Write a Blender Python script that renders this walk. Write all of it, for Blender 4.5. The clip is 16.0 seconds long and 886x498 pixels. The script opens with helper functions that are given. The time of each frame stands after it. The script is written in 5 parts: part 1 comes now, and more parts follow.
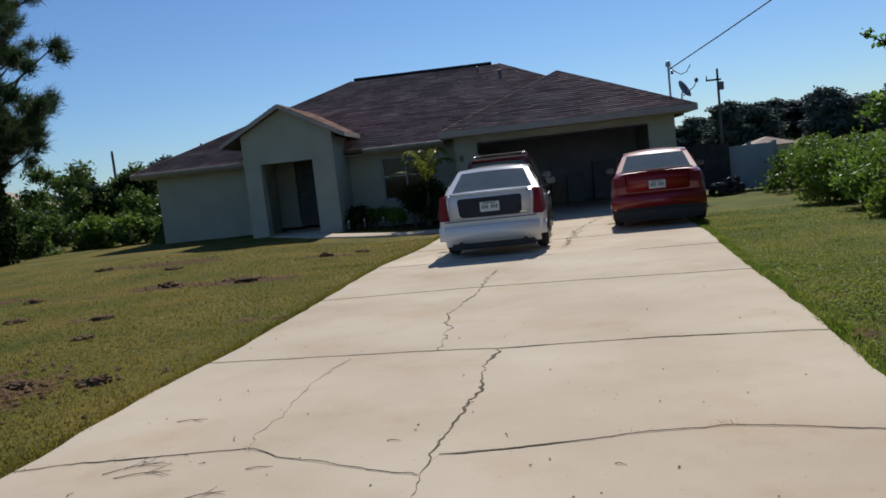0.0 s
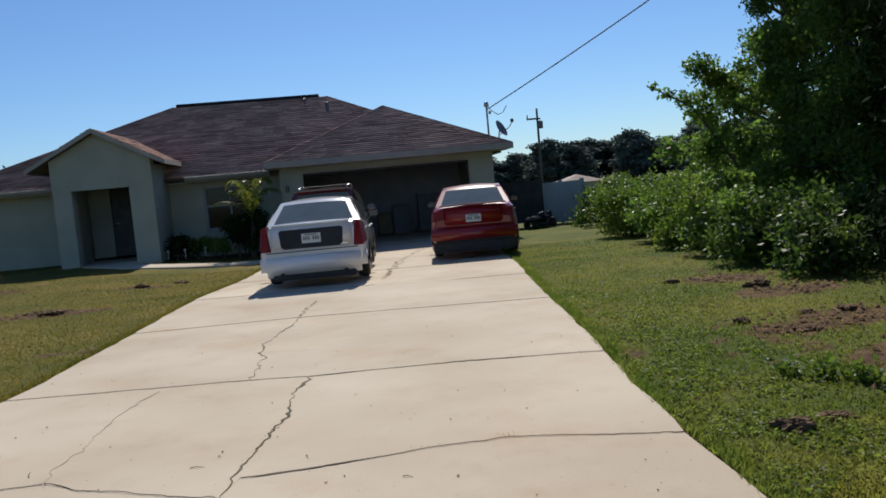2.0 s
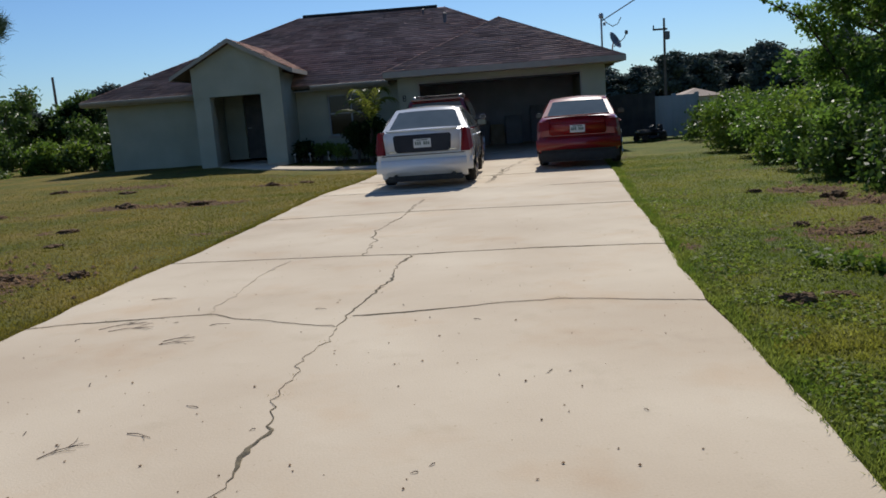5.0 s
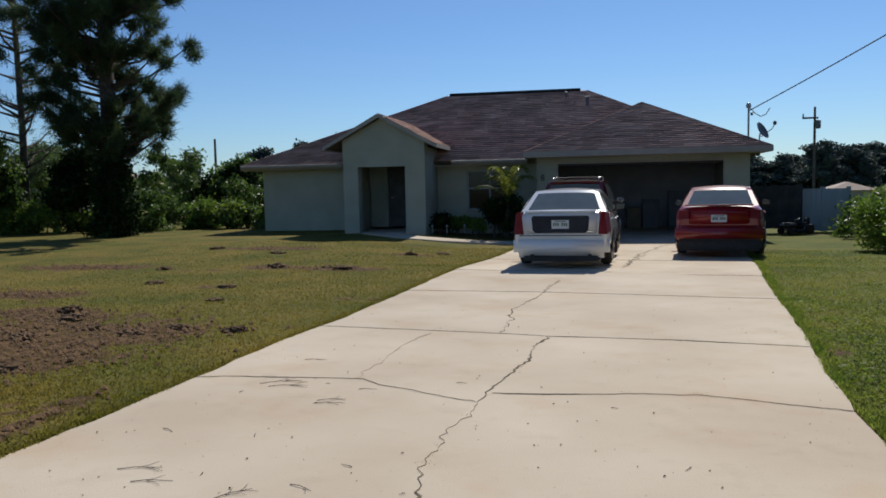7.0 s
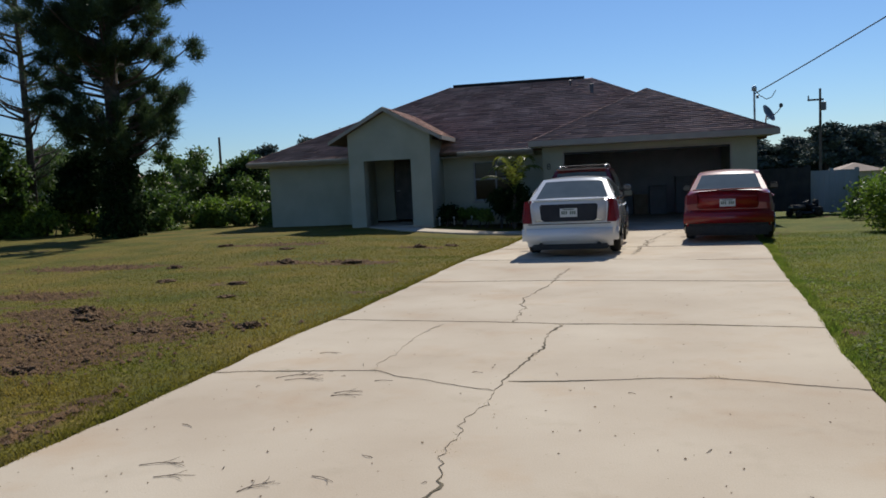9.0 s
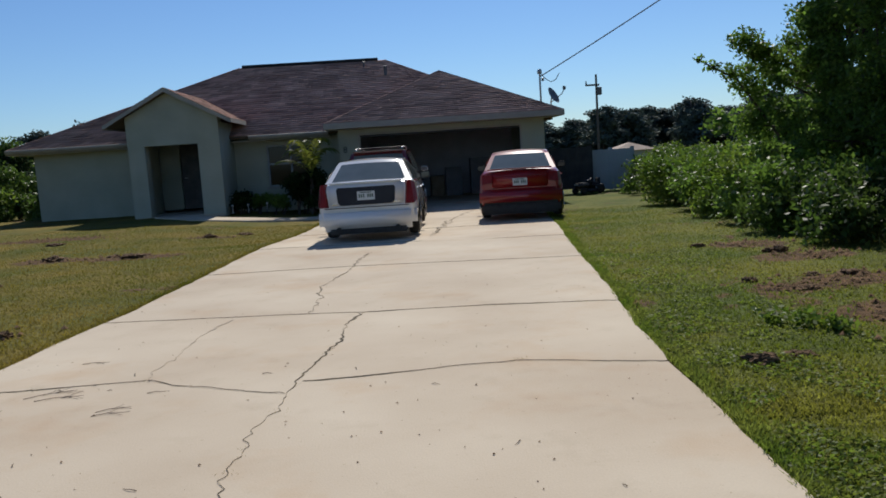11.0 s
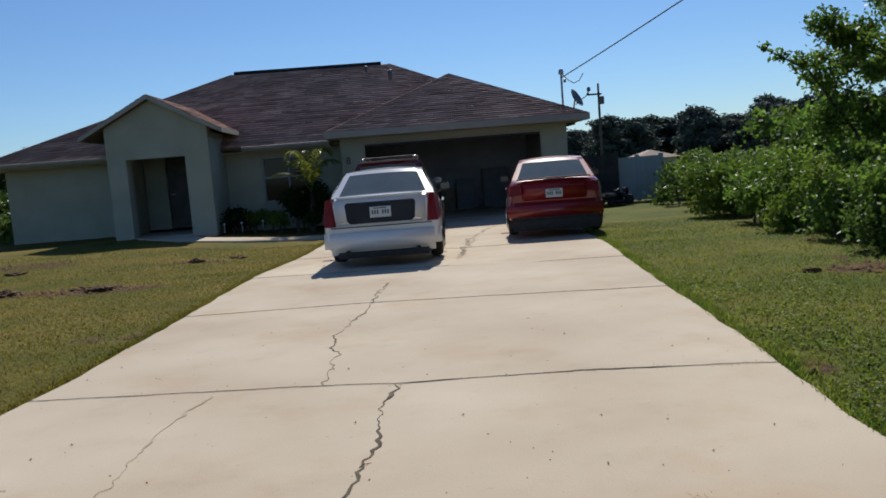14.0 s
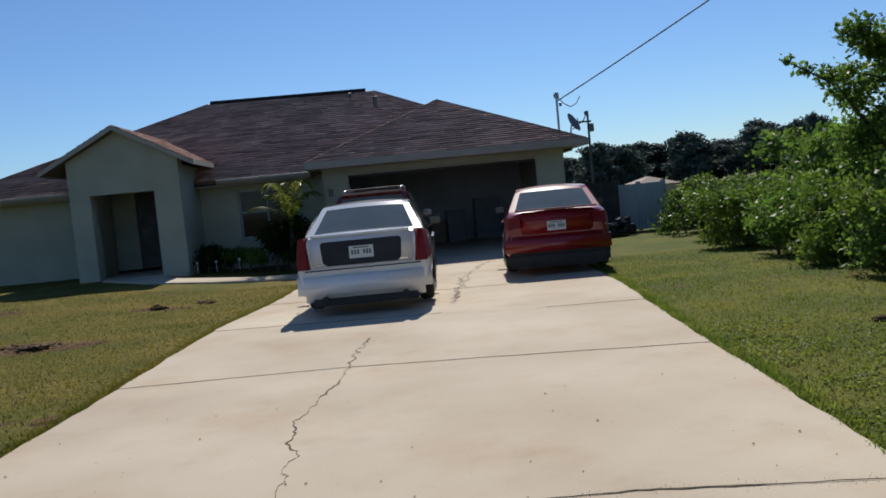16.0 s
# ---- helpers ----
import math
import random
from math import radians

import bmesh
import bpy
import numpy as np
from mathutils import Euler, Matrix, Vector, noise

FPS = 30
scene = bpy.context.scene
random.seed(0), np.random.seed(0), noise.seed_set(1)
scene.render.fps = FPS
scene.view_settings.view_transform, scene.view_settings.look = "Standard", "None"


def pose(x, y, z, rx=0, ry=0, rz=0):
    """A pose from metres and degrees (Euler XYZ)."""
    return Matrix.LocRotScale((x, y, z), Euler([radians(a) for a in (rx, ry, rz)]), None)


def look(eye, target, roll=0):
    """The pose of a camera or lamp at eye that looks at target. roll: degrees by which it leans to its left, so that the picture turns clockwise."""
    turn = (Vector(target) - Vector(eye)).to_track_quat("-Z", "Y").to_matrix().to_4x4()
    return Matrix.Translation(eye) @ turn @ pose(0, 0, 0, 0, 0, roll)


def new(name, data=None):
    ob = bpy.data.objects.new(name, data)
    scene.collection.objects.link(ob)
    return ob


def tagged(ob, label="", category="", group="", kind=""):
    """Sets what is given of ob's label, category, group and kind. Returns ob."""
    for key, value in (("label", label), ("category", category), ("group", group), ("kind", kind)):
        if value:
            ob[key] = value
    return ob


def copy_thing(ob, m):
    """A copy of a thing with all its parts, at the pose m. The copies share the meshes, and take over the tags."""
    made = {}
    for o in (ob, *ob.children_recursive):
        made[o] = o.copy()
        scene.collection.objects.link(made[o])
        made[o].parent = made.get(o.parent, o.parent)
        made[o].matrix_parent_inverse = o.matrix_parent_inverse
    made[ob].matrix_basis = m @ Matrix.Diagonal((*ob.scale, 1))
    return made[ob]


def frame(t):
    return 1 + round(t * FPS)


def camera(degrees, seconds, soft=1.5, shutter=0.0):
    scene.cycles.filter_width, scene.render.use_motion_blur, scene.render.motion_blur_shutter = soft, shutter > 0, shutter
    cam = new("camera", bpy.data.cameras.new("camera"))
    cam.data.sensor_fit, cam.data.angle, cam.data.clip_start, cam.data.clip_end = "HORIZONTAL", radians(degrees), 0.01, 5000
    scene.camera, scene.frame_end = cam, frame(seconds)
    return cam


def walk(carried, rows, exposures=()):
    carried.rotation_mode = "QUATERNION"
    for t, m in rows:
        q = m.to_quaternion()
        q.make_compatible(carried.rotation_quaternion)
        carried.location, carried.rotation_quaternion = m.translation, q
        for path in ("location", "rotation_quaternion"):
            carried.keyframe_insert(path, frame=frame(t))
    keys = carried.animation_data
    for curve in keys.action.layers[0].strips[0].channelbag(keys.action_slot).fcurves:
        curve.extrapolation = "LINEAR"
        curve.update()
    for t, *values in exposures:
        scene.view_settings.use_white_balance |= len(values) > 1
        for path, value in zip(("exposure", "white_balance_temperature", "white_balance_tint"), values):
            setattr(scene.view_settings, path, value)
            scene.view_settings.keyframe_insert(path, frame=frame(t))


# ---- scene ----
cam = camera(58.3, 16.0, 1.7)
EXPOSURE = 0.22
PATH = [
    (0, (0.506, -0.438, 1.394), (0.313, 1.544, 1.205), -6.3),
    (0.5, (0.532, -0.637, 1.402), (0.518, 1.357, 1.244), -5.3),
    (1, (0.565, -0.678, 1.402), (0.753, 1.308, 1.261), -4.9),
    (1.5, (0.594, -0.746, 1.417), (0.881, 1.228, 1.279), -4.5),
    (2, (0.683, -0.774, 1.422), (0.916, 1.206, 1.266), -5.2),
    (2.5, (0.735, -0.906, 1.401), (1.045, 1.058, 1.191), -5.1),
    (3, (0.737, -1.13, 1.397), (1.168, 0.81, 1.169), -4.5),
    (3.5, (0.765, -1.233, 1.378), (1.161, 0.708, 1.106), -4.7),
    (4, (0.762, -1.455, 1.352), (1.019, 0.501, 1.024), -4.7),
    (4.5, (0.787, -1.706, 1.384), (0.874, 0.264, 1.047), -4.2),
    (5, (0.862, -1.903, 1.361), (0.786, 0.065, 1.014), -4.3),
    (5.2, (0.87, -1.91, 1.348), (0.746, 0.053, 0.987), -4.4),
    (7.3, (0.732, -2.203, 1.485), (0.325, -0.25, 1.347), -1.1),
    (7.5, (0.722, -2.18, 1.475), (0.301, -0.23, 1.337), -1.3),
    (8, (0.7, -2.149, 1.473), (0.255, -0.205, 1.324), -1.8),
    (8.5, (0.683, -2.112, 1.46), (0.24, -0.168, 1.301), -2.3),
    (9, (0.709, -2.197, 1.461), (0.31, -0.245, 1.291), -2.7),
    (9.5, (0.735, -2.142, 1.441), (0.489, -0.166, 1.255), -2.8),
    (10, (0.785, -2.01, 1.445), (0.746, -0.021, 1.237), -2.4),
    (10.2, (0.789, -1.976, 1.437), (0.837, 0.012, 1.224), -2.3),
    (12.3, (0.509, -0.85, 1.395), (0.602, 1.13, 1.133), -4.4),
    (12.5, (0.476, -0.703, 1.395), (0.56, 1.279, 1.141), -4.3),
    (13, (0.467, -0.322, 1.406), (0.529, 1.663, 1.164), -4.9),
    (13.5, (0.412, 0.152, 1.369), (0.482, 2.139, 1.15), -4.6),
    (14, (0.373, 0.628, 1.349), (0.473, 2.615, 1.147), -4.5),
    (14.5, (0.366, 1.01, 1.365), (0.494, 2.997, 1.175), -4.6),
    (15, (0.445, 1.379, 1.358), (0.579, 3.367, 1.189), -4.8),
    (15.5, (0.473, 1.73, 1.386), (0.609, 3.72, 1.233), -5.0),
    (16, (0.466, 2.144, 1.378), (0.596, 4.135, 1.248), -5.4),
]
walk(cam, [(t, look(eye, target, roll)) for t, eye, target, roll in PATH], [(0.0, EXPOSURE - 0.06), (1.5, EXPOSURE + 0.06), (3.5, EXPOSURE + 0.06), (5.0, EXPOSURE + 0.03), (8.5, EXPOSURE - 0.02), (13.0, EXPOSURE - 0.03), (16.0, EXPOSURE + 0.03)])

# ---- world and sun ----
SUN_TO = Vector((0.18, 0.95, 0.95)).normalized()
world = bpy.data.worlds.new("world")
scene.world = world
world.use_nodes = True
sky = world.node_tree.nodes.new("ShaderNodeTexSky")
sky.sky_type = "NISHITA"
sky.sun_disc = False
sky.sun_elevation = math.asin(SUN_TO.z)
sky.sun_rotation = math.atan2(SUN_TO.x, SUN_TO.y)
sky.air_density, sky.dust_density, sky.ozone_density = 1.0, 0.15, 3.5
bg = world.node_tree.nodes["Background"]
bg.inputs["Strength"].default_value = 0.066
tint = world.node_tree.nodes.new("ShaderNodeMix")
tint.data_type, tint.blend_type = "RGBA", "MULTIPLY"
tint.inputs[0].default_value = 1.0
tint.inputs[7].default_value = (0.75, 0.96, 1.22, 1)
world.node_tree.links.new(sky.outputs[0], tint.inputs[6])
world.node_tree.links.new(tint.outputs[2], bg.inputs[0])
sun_data = bpy.data.lights.new("sun", "SUN")
sun_data.energy, sun_data.angle, sun_data.color = 4.0, radians(0.53), (1.0, 0.95, 0.87)
sun = new("sun", sun_data)
sun.matrix_world = look((0, 0, 60), Vector((0, 0, 60)) - SUN_TO)


# ---- materials ----
def mat(name, a, b=None, rough=0.8, metal=0.0, scale=8.0, fine=0.0, bump=0.0, bump_scale=60.0, island=0.0, per_object=0.0, coat=0.0, trans=0.0, spec=0.5):
    """Two colours mixed by noise, a finer grain, relief, and variation from piece to piece."""
    m = bpy.data.materials.new(name)
    m.use_nodes = True
    nt = m.node_tree
    n, l = nt.nodes, nt.links
    p = n["Principled BSDF"]
    p.inputs["Roughness"].default_value, p.inputs["Metallic"].default_value = rough, metal
    p.inputs["Coat Weight"].default_value = coat
    p.inputs["Specular IOR Level"].default_value = spec
    tc = n.new("ShaderNodeTexCoord")
    t1 = n.new("ShaderNodeTexNoise")
    t1.inputs["Scale"].default_value, t1.inputs["Detail"].default_value = scale, 6.0
    l.new(tc.outputs["Object"], t1.inputs["Vector"])
    ramp = n.new("ShaderNodeValToRGB")
    ramp.color_ramp.elements[0].position, ramp.color_ramp.elements[1].position = 0.35, 0.68
    ramp.color_ramp.elements[0].color, ramp.color_ramp.elements[1].color = (*a, 1), (*(b or a), 1)
    l.new(t1.outputs["Fac"], ramp.inputs["Fac"])
    col = ramp.outputs["Color"]

    def vary(source, amount, col):
        hsv = n.new("ShaderNodeHueSaturation")
        mr = n.new("ShaderNodeMapRange")
        mr.inputs["To Min"].default_value, mr.inputs["To Max"].default_value = 1 - amount, 1 + amount
        l.new(source, mr.inputs["Value"])
        l.new(mr.outputs[0], hsv.inputs["Value"])
        l.new(col, hsv.inputs["Color"])
        return hsv.outputs["Color"]
    if fine:
        t2 = n.new("ShaderNodeTexNoise")
        t2.inputs["Scale"].default_value, t2.inputs["Detail"].default_value = bump_scale, 4.0
        l.new(tc.outputs["Object"], t2.inputs["Vector"])
        col = vary(t2.outputs["Fac"], fine, col)
    if island:
        g = n.new("ShaderNodeNewGeometry")
        col = vary(g.outputs["Random Per Island"], island, col)
    if per_object:
        oi = n.new("ShaderNodeObjectInfo")
        col = vary(oi.outputs["Random"], per_object, col)
    l.new(col, p.inputs["Base Color"])
    if bump:
        t3 = n.new("ShaderNodeTexNoise")
        t3.inputs["Scale"].default_value, t3.inputs["Detail"].default_value = bump_scale, 5.0
        l.new(tc.outputs["Object"], t3.inputs["Vector"])
        bp = n.new("ShaderNodeBump")
        bp.inputs["Strength"].default_value, bp.inputs["Distance"].default_value = bump, 0.02
        l.new(t3.outputs["Fac"], bp.inputs["Height"])
        l.new(bp.outputs[0], p.inputs["Normal"])
    if trans:
        tr = n.new("ShaderNodeBsdfTranslucent")
        l.new(col, tr.inputs["Color"])
        mx = n.new("ShaderNodeMixShader")
        mx.inputs["Fac"].default_value = trans
        l.new(p.outputs[0], mx.inputs[1])
        l.new(tr.outputs[0], mx.inputs[2])
        l.new(mx.outputs[0], n["Material Output"].inputs["Surface"])
    return m


def concrete():
    """Old brushed concrete: wide warm blotches, faint rusty and grey stains, speckle and pitting."""
    m = mat("concrete", (0.428, 0.347, 0.252), (0.535, 0.460, 0.350), 0.9, scale=0.55, fine=0.09, bump=0.12, bump_scale=90, per_object=0.03)
    n, l = m.node_tree.nodes, m.node_tree.links
    p = n["Principled BSDF"]
    col = p.inputs["Base Color"].links[0].from_socket
    geo = n.new("ShaderNodeNewGeometry")

    def stain(scale, lo, hi, amount, tint, detail, col):
        t = n.new("ShaderNodeTexNoise")
        t.inputs["Scale"].default_value, t.inputs["Detail"].default_value, t.inputs["Roughness"].default_value = scale, detail, 0.62
        l.new(geo.outputs["Position"], t.inputs["Vector"])
        r = n.new("ShaderNodeMapRange")
        r.inputs["From Min"].default_value, r.inputs["From Max"].default_value = lo, hi
        r.inputs["To Max"].default_value = amount
        l.new(t.outputs["Fac"], r.inputs["Value"])
        x = n.new("ShaderNodeMix")
        x.data_type, x.blend_type = "RGBA", "MULTIPLY"
        l.new(r.outputs[0], x.inputs[0])
        l.new(col, x.inputs[6])
        x.inputs[7].default_value = (*tint, 1)
        return x.outputs[2]
    col = stain(0.9, 0.52, 0.70, 0.8, (0.93, 0.83, 0.74), 4, col)
    col = stain(2.3, 0.56, 0.72, 0.55, (0.84, 0.83, 0.80), 6, col)
    col = stain(28.0, 0.66, 0.74, 0.5, (0.62, 0.56, 0.48), 3, col)
    l.new(col, p.inputs["Base Color"])
    return m


CONCRETE = concrete()
CRACK = mat("crack_dirt", (0.07, 0.06, 0.04), (0.16, 0.13, 0.08), 1.0, scale=14, bump=0.5)
CRACK_FAINT = mat("mended_crack", (0.34, 0.28, 0.21), (0.43, 0.365, 0.285), 1.0, scale=9)
STUCCO = mat("stucco_sage", (0.36, 0.365, 0.28), (0.42, 0.425, 0.33), 0.95, scale=1.5, fine=0.08, bump=0.5, bump_scale=120)
FASCIA = mat("fascia_paint", (0.32, 0.285, 0.24), (0.38, 0.345, 0.29), 0.6, scale=3, fine=0.05)
SOFFIT = mat("soffit_paint", (0.45, 0.43, 0.38), (0.5, 0.48, 0.42), 0.8, scale=3)
SHINGLE = mat("asphalt_shingle", (0.36, 0.195, 0.145), (0.50, 0.295, 0.22), 0.95, scale=0.9, fine=0.35, bump=0.6, bump_scale=70, island=0.34)
# deck darker than the soffit paint: eave shade is put into its colour
SHADED_DECK = mat("shaded_roof_deck", (0.11, 0.08, 0.055), (0.17, 0.125, 0.085), 0.9, scale=3, fine=0.1)
RIDGE = mat("ridge_vent_black", (0.012, 0.011, 0.011), (0.03, 0.027, 0.025), 0.9, scale=6)
DARK = mat("unpainted_block", (0.36, 0.37, 0.39), (0.44, 0.45, 0.47), 0.9, scale=2)
DOORMAT = mat("front_door_paint", (0.05, 0.045, 0.04), (0.08, 0.07, 0.06), 0.5, scale=5)
FRAME_WHITE = mat("window_frame_grey", (0.26, 0.27, 0.27), (0.34, 0.35, 0.35), 0.5, scale=6)
METAL = mat("galvanised_metal", (0.35, 0.35, 0.35), (0.5, 0.5, 0.5), 0.45, 0.9, scale=12)
DISH = mat("dish_grey", (0.10, 0.10, 0.11), (0.14, 0.14, 0.15), 0.5, scale=6)
WOODPOLE = mat("weathered_pole", (0.08, 0.06, 0.05), (0.14, 0.11, 0.09), 0.95, scale=5, fine=0.2)
WIRE = mat("black_cable", (0.02, 0.02, 0.02), (0.03, 0.03, 0.03), 0.7)
BARK = mat("bark", (0.05, 0.038, 0.028), (0.12, 0.09, 0.07), 0.95, scale=6, fine=0.3, bump=0.8, bump_scale=18)
LEAF = mat("leaf_green", (0.085, 0.16, 0.02), (0.16, 0.26, 0.045), 0.5, scale=1.2, island=0.45, trans=0.58)
LEAF_LIGHT = mat("leaf_yellow_green", (0.09, 0.165, 0.018), (0.19, 0.26, 0.036), 0.55, scale=0.8, island=0.35, trans=0.5)
# for dark bushes, and for the right thicket with its deep shade in the colour
LEAF_DARK_SHADED = mat("leaf_dark_shaded", (0.011, 0.023, 0.007), (0.03, 0.05, 0.014), 0.9, scale=0.6, island=0.3, trans=0.05, spec=0.05)
LEAF_MID = mat("leaf_mid_green", (0.05, 0.095, 0.015), (0.11, 0.175, 0.034), 0.5, scale=1.0, island=0.5, trans=0.48)
NEEDLE = mat("pine_needle", (0.03, 0.055, 0.022), (0.075, 0.115, 0.04), 0.6, scale=0.7, island=0.4, trans=0.4)
# distance haze is put into the colour: greyer and bluer than near leaves
FAR_LEAF_HAZED = mat("hazed_far_foliage", (0.065, 0.092, 0.078), (0.11, 0.14, 0.11), 0.9, scale=0.15, island=0.35, trans=0.15)
GRASS_BLADE = mat("grass_blade", (0.10, 0.112, 0.011), (0.24, 0.18, 0.036), 0.7, scale=0.55, island=0.3, trans=0.65)
GRASS_LUSH = mat("lush_grass_blade", (0.10, 0.14, 0.013), (0.215, 0.212, 0.034), 0.7, scale=0.7, island=0.35, trans=0.65)
GRASS_GREEN = mat("green_grass_blade", (0.12, 0.185, 0.022), (0.23, 0.26, 0.05), 0.6, scale=1.6, island=0.4, trans=0.6)
PALM = mat("palm_frond", (0.09, 0.13, 0.015), (0.21, 0.225, 0.04), 0.5, scale=3, island=0.3, trans=0.45)
SOIL = mat("turned_soil", (0.085, 0.047, 0.021), (0.17, 0.098, 0.045), 1.0, scale=9, fine=0.3, bump=1.0, bump_scale=40)
WHITE_PAINT = mat("white_car_paint", (0.74, 0.74, 0.74), (0.80, 0.80, 0.79), 0.25, scale=1.0, coat=1.0)
SILVER_PAINT = mat("silver_car_paint", (0.55, 0.55, 0.55), (0.62, 0.62, 0.61), 0.3, 0.3, scale=1.0, coat=1.0)
RED_PAINT = mat("red_car_paint", (0.23, 0.008, 0.012), (0.29, 0.012, 0.015), 0.3, scale=1.0, coat=0.55)
MAROON = mat("maroon_roof_paint", (0.10, 0.012, 0.014), (0.14, 0.018, 0.02), 0.25, scale=1.0, coat=1.0)
# base grey raised to stand in for sky reflected in the panes
CAR_GLASS = mat("sky_tinted_car_glass", (0.085, 0.105, 0.105), (0.11, 0.13, 0.13), 0.04, scale=2, spec=0.6)
WINDOW_GLASS = mat("dark_window_glass", (0.008, 0.01, 0.012), (0.014, 0.016, 0.018), 0.06, scale=2, spec=0.25)
BLACK_PLASTIC = mat("black_plastic", (0.015, 0.015, 0.016), (0.03, 0.03, 0.03), 0.6, scale=9)
PANEL_GREY = mat("dark_grey_panel", (0.02, 0.022, 0.03), (0.03, 0.034, 0.042), 0.5, scale=3, spec=0.2)
TAIL_RED = mat("tail_light_red", (0.14, 0.004, 0.010), (0.20, 0.006, 0.012), 0.35, scale=8, spec=0.25)
CHROME = mat("chrome", (0.8, 0.8, 0.8), (0.85, 0.85, 0.85), 0.12, 1.0, scale=4)
RUBBER = mat("tyre_rubber", (0.012, 0.012, 0.012), (0.025, 0.025, 0.024), 0.9, scale=14)
ALLOY = mat("alloy_rim", (0.5, 0.5, 0.5), (0.6, 0.6, 0.6), 0.3, 0.9, scale=6)
PLATE = mat("plate_white", (0.62, 0.64, 0.62), (0.7, 0.7, 0.68), 0.5, scale=12)
PLATE_INK = mat("plate_ink", (0.05, 0.10, 0.07), (0.08, 0.13, 0.09), 0.6, scale=12)
VINYL = mat("grey_vinyl", (0.30, 0.33, 0.34), (0.38, 0.41, 0.42), 0.6, scale=1.0, fine=0.05)
DARK_FENCE = mat("dark_fence_boards", (0.03, 0.03, 0.03), (0.06, 0.055, 0.05), 0.9, scale=3, fine=0.2)
TAN_ROOF = mat("tan_roof", (0.30, 0.23, 0.18), (0.38, 0.30, 0.24), 0.9, scale=1.5, fine=0.2)
CREAM = mat("cream_stucco", (0.5, 0.47, 0.42), (0.58, 0.55, 0.5), 0.9, scale=1.0)
CARDBOARD = mat("cardboard", (0.25, 0.19, 0.12), (0.32, 0.25, 0.17), 0.9, scale=4)
GREY_BIN = mat("grey_plastic", (0.16, 0.165, 0.17), (0.2, 0.205, 0.21), 0.6, scale=4)
STONE = mat("pale_stone", (0.4, 0.38, 0.34), (0.52, 0.5, 0.46), 0.9, scale=14, fine=0.2, bump=0.5)


# ---- mesh helpers ----
def link(name, me, material, parent=None, label="", smooth=False):
    ob = new(name, me)
    if material and not me.materials:
        me.materials.append(material)
    if smooth:
        me.polygons.foreach_set("use_smooth", [True] * len(me.polygons))
    if parent:
        ob.parent = parent
    if label:
        ob["label"] = label
    return ob


def part(name, bm, material, parent=None, label="", smooth=False, normals=True):
    me = bpy.data.meshes.new(name)
    if normals:
        bmesh.ops.recalc_face_normals(bm, faces=bm.faces)
    bm.to_mesh(me)
    bm.free()
    return link(name, me, material, parent, label, smooth)


def arrays(name, verts, faces, material, parent=None, label=""):
    """A mesh from numpy arrays: verts (n, 3), faces (m, 3 or 4)."""
    me = bpy.data.meshes.new(name)
    k = faces.shape[1]
    me.vertices.add(len(verts))
    me.vertices.foreach_set("co", np.asarray(verts, dtype=np.float32).ravel())
    me.loops.add(faces.size)
    me.loops.foreach_set("vertex_index", faces.astype(np.int32).ravel())
    me.polygons.add(len(faces))
    me.polygons.foreach_set("loop_start", np.arange(0, faces.size, k, dtype=np.int32))
    me.update(calc_edges=True)
    return link(name, me, material, parent, label)


def empty(name, m=None):
    ob = new(name)
    ob.empty_display_size = 0.2
    if m:
        ob.matrix_world = m
    return ob


def box(x0, x1, y0, y1, z0, z1, bevel=0.01, bm=None):
    bm = bm or bmesh.new()
    m = Matrix.LocRotScale(((x0 + x1) / 2, (y0 + y1) / 2, (z0 + z1) / 2), None, (x1 - x0, y1 - y0, z1 - z0))
    r = bmesh.ops.create_cube(bm, size=1, matrix=m)
    if bevel:
        es = list({e for v in r["verts"] for e in v.link_edges})
        bmesh.ops.bevel(bm, geom=es, offset=min(bevel, 0.3 * min(x1 - x0, y1 - y0, z1 - z0)), segments=2, affect="EDGES")
    return bm


def prism(points, z0, z1, bevel=0.0):
    """An upright prism over a plan polygon."""
    bm = bmesh.new()
    f = bm.faces.new([bm.verts.new((x, y, z0)) for x, y in points])
    r = bmesh.ops.extrude_face_region(bm, geom=[f])
    vs = [v for v in r["geom"] if isinstance(v, bmesh.types.BMVert)]
    bmesh.ops.translate(bm, verts=vs, vec=(0, 0, z1 - z0))
    if bevel:
        es = [e for e in bm.edges if all(abs(v.co.z - z1) < 1e-5 for v in e.verts)]
        bmesh.ops.bevel(bm, geom=es, offset=bevel, segments=2, affect="EDGES")
    return bm


def slab3(points, thick):
    """A plate of some thickness below a planar polygon in space."""
    bm = bmesh.new()
    vs = [Vector(p) for p in points]
    nrm = (vs[1] - vs[0]).cross(vs[2] - vs[0]).normalized()
    if nrm.z < 0:
        nrm.negate()
    f = bm.faces.new([bm.verts.new(v) for v in vs])
    r = bmesh.ops.extrude_face_region(bm, geom=[f])
    bmesh.ops.translate(bm, verts=[v for v in r["geom"] if isinstance(v, bmesh.types.BMVert)], vec=-nrm * thick)
    return bm


def lathe(profile, n=24, axis="z"):
    bm = bmesh.new()
    rings = []
    for r, h in profile:
        ring = []
        for i in range(n):
            a = 2 * math.pi * i / n
            c, s = r * math.cos(a), r * math.sin(a)
            ring.append(bm.verts.new((c, s, h) if axis == "z" else (h, c, s)))
        rings.append(ring)
    for a, b in zip(rings, rings[1:]):
        for i in range(n):
            bm.faces.new((a[i], a[(i + 1) % n], b[(i + 1) % n], b[i]))
    for ring in (rings[0], rings[-1]):
        bm.faces.new(ring)
    return bm


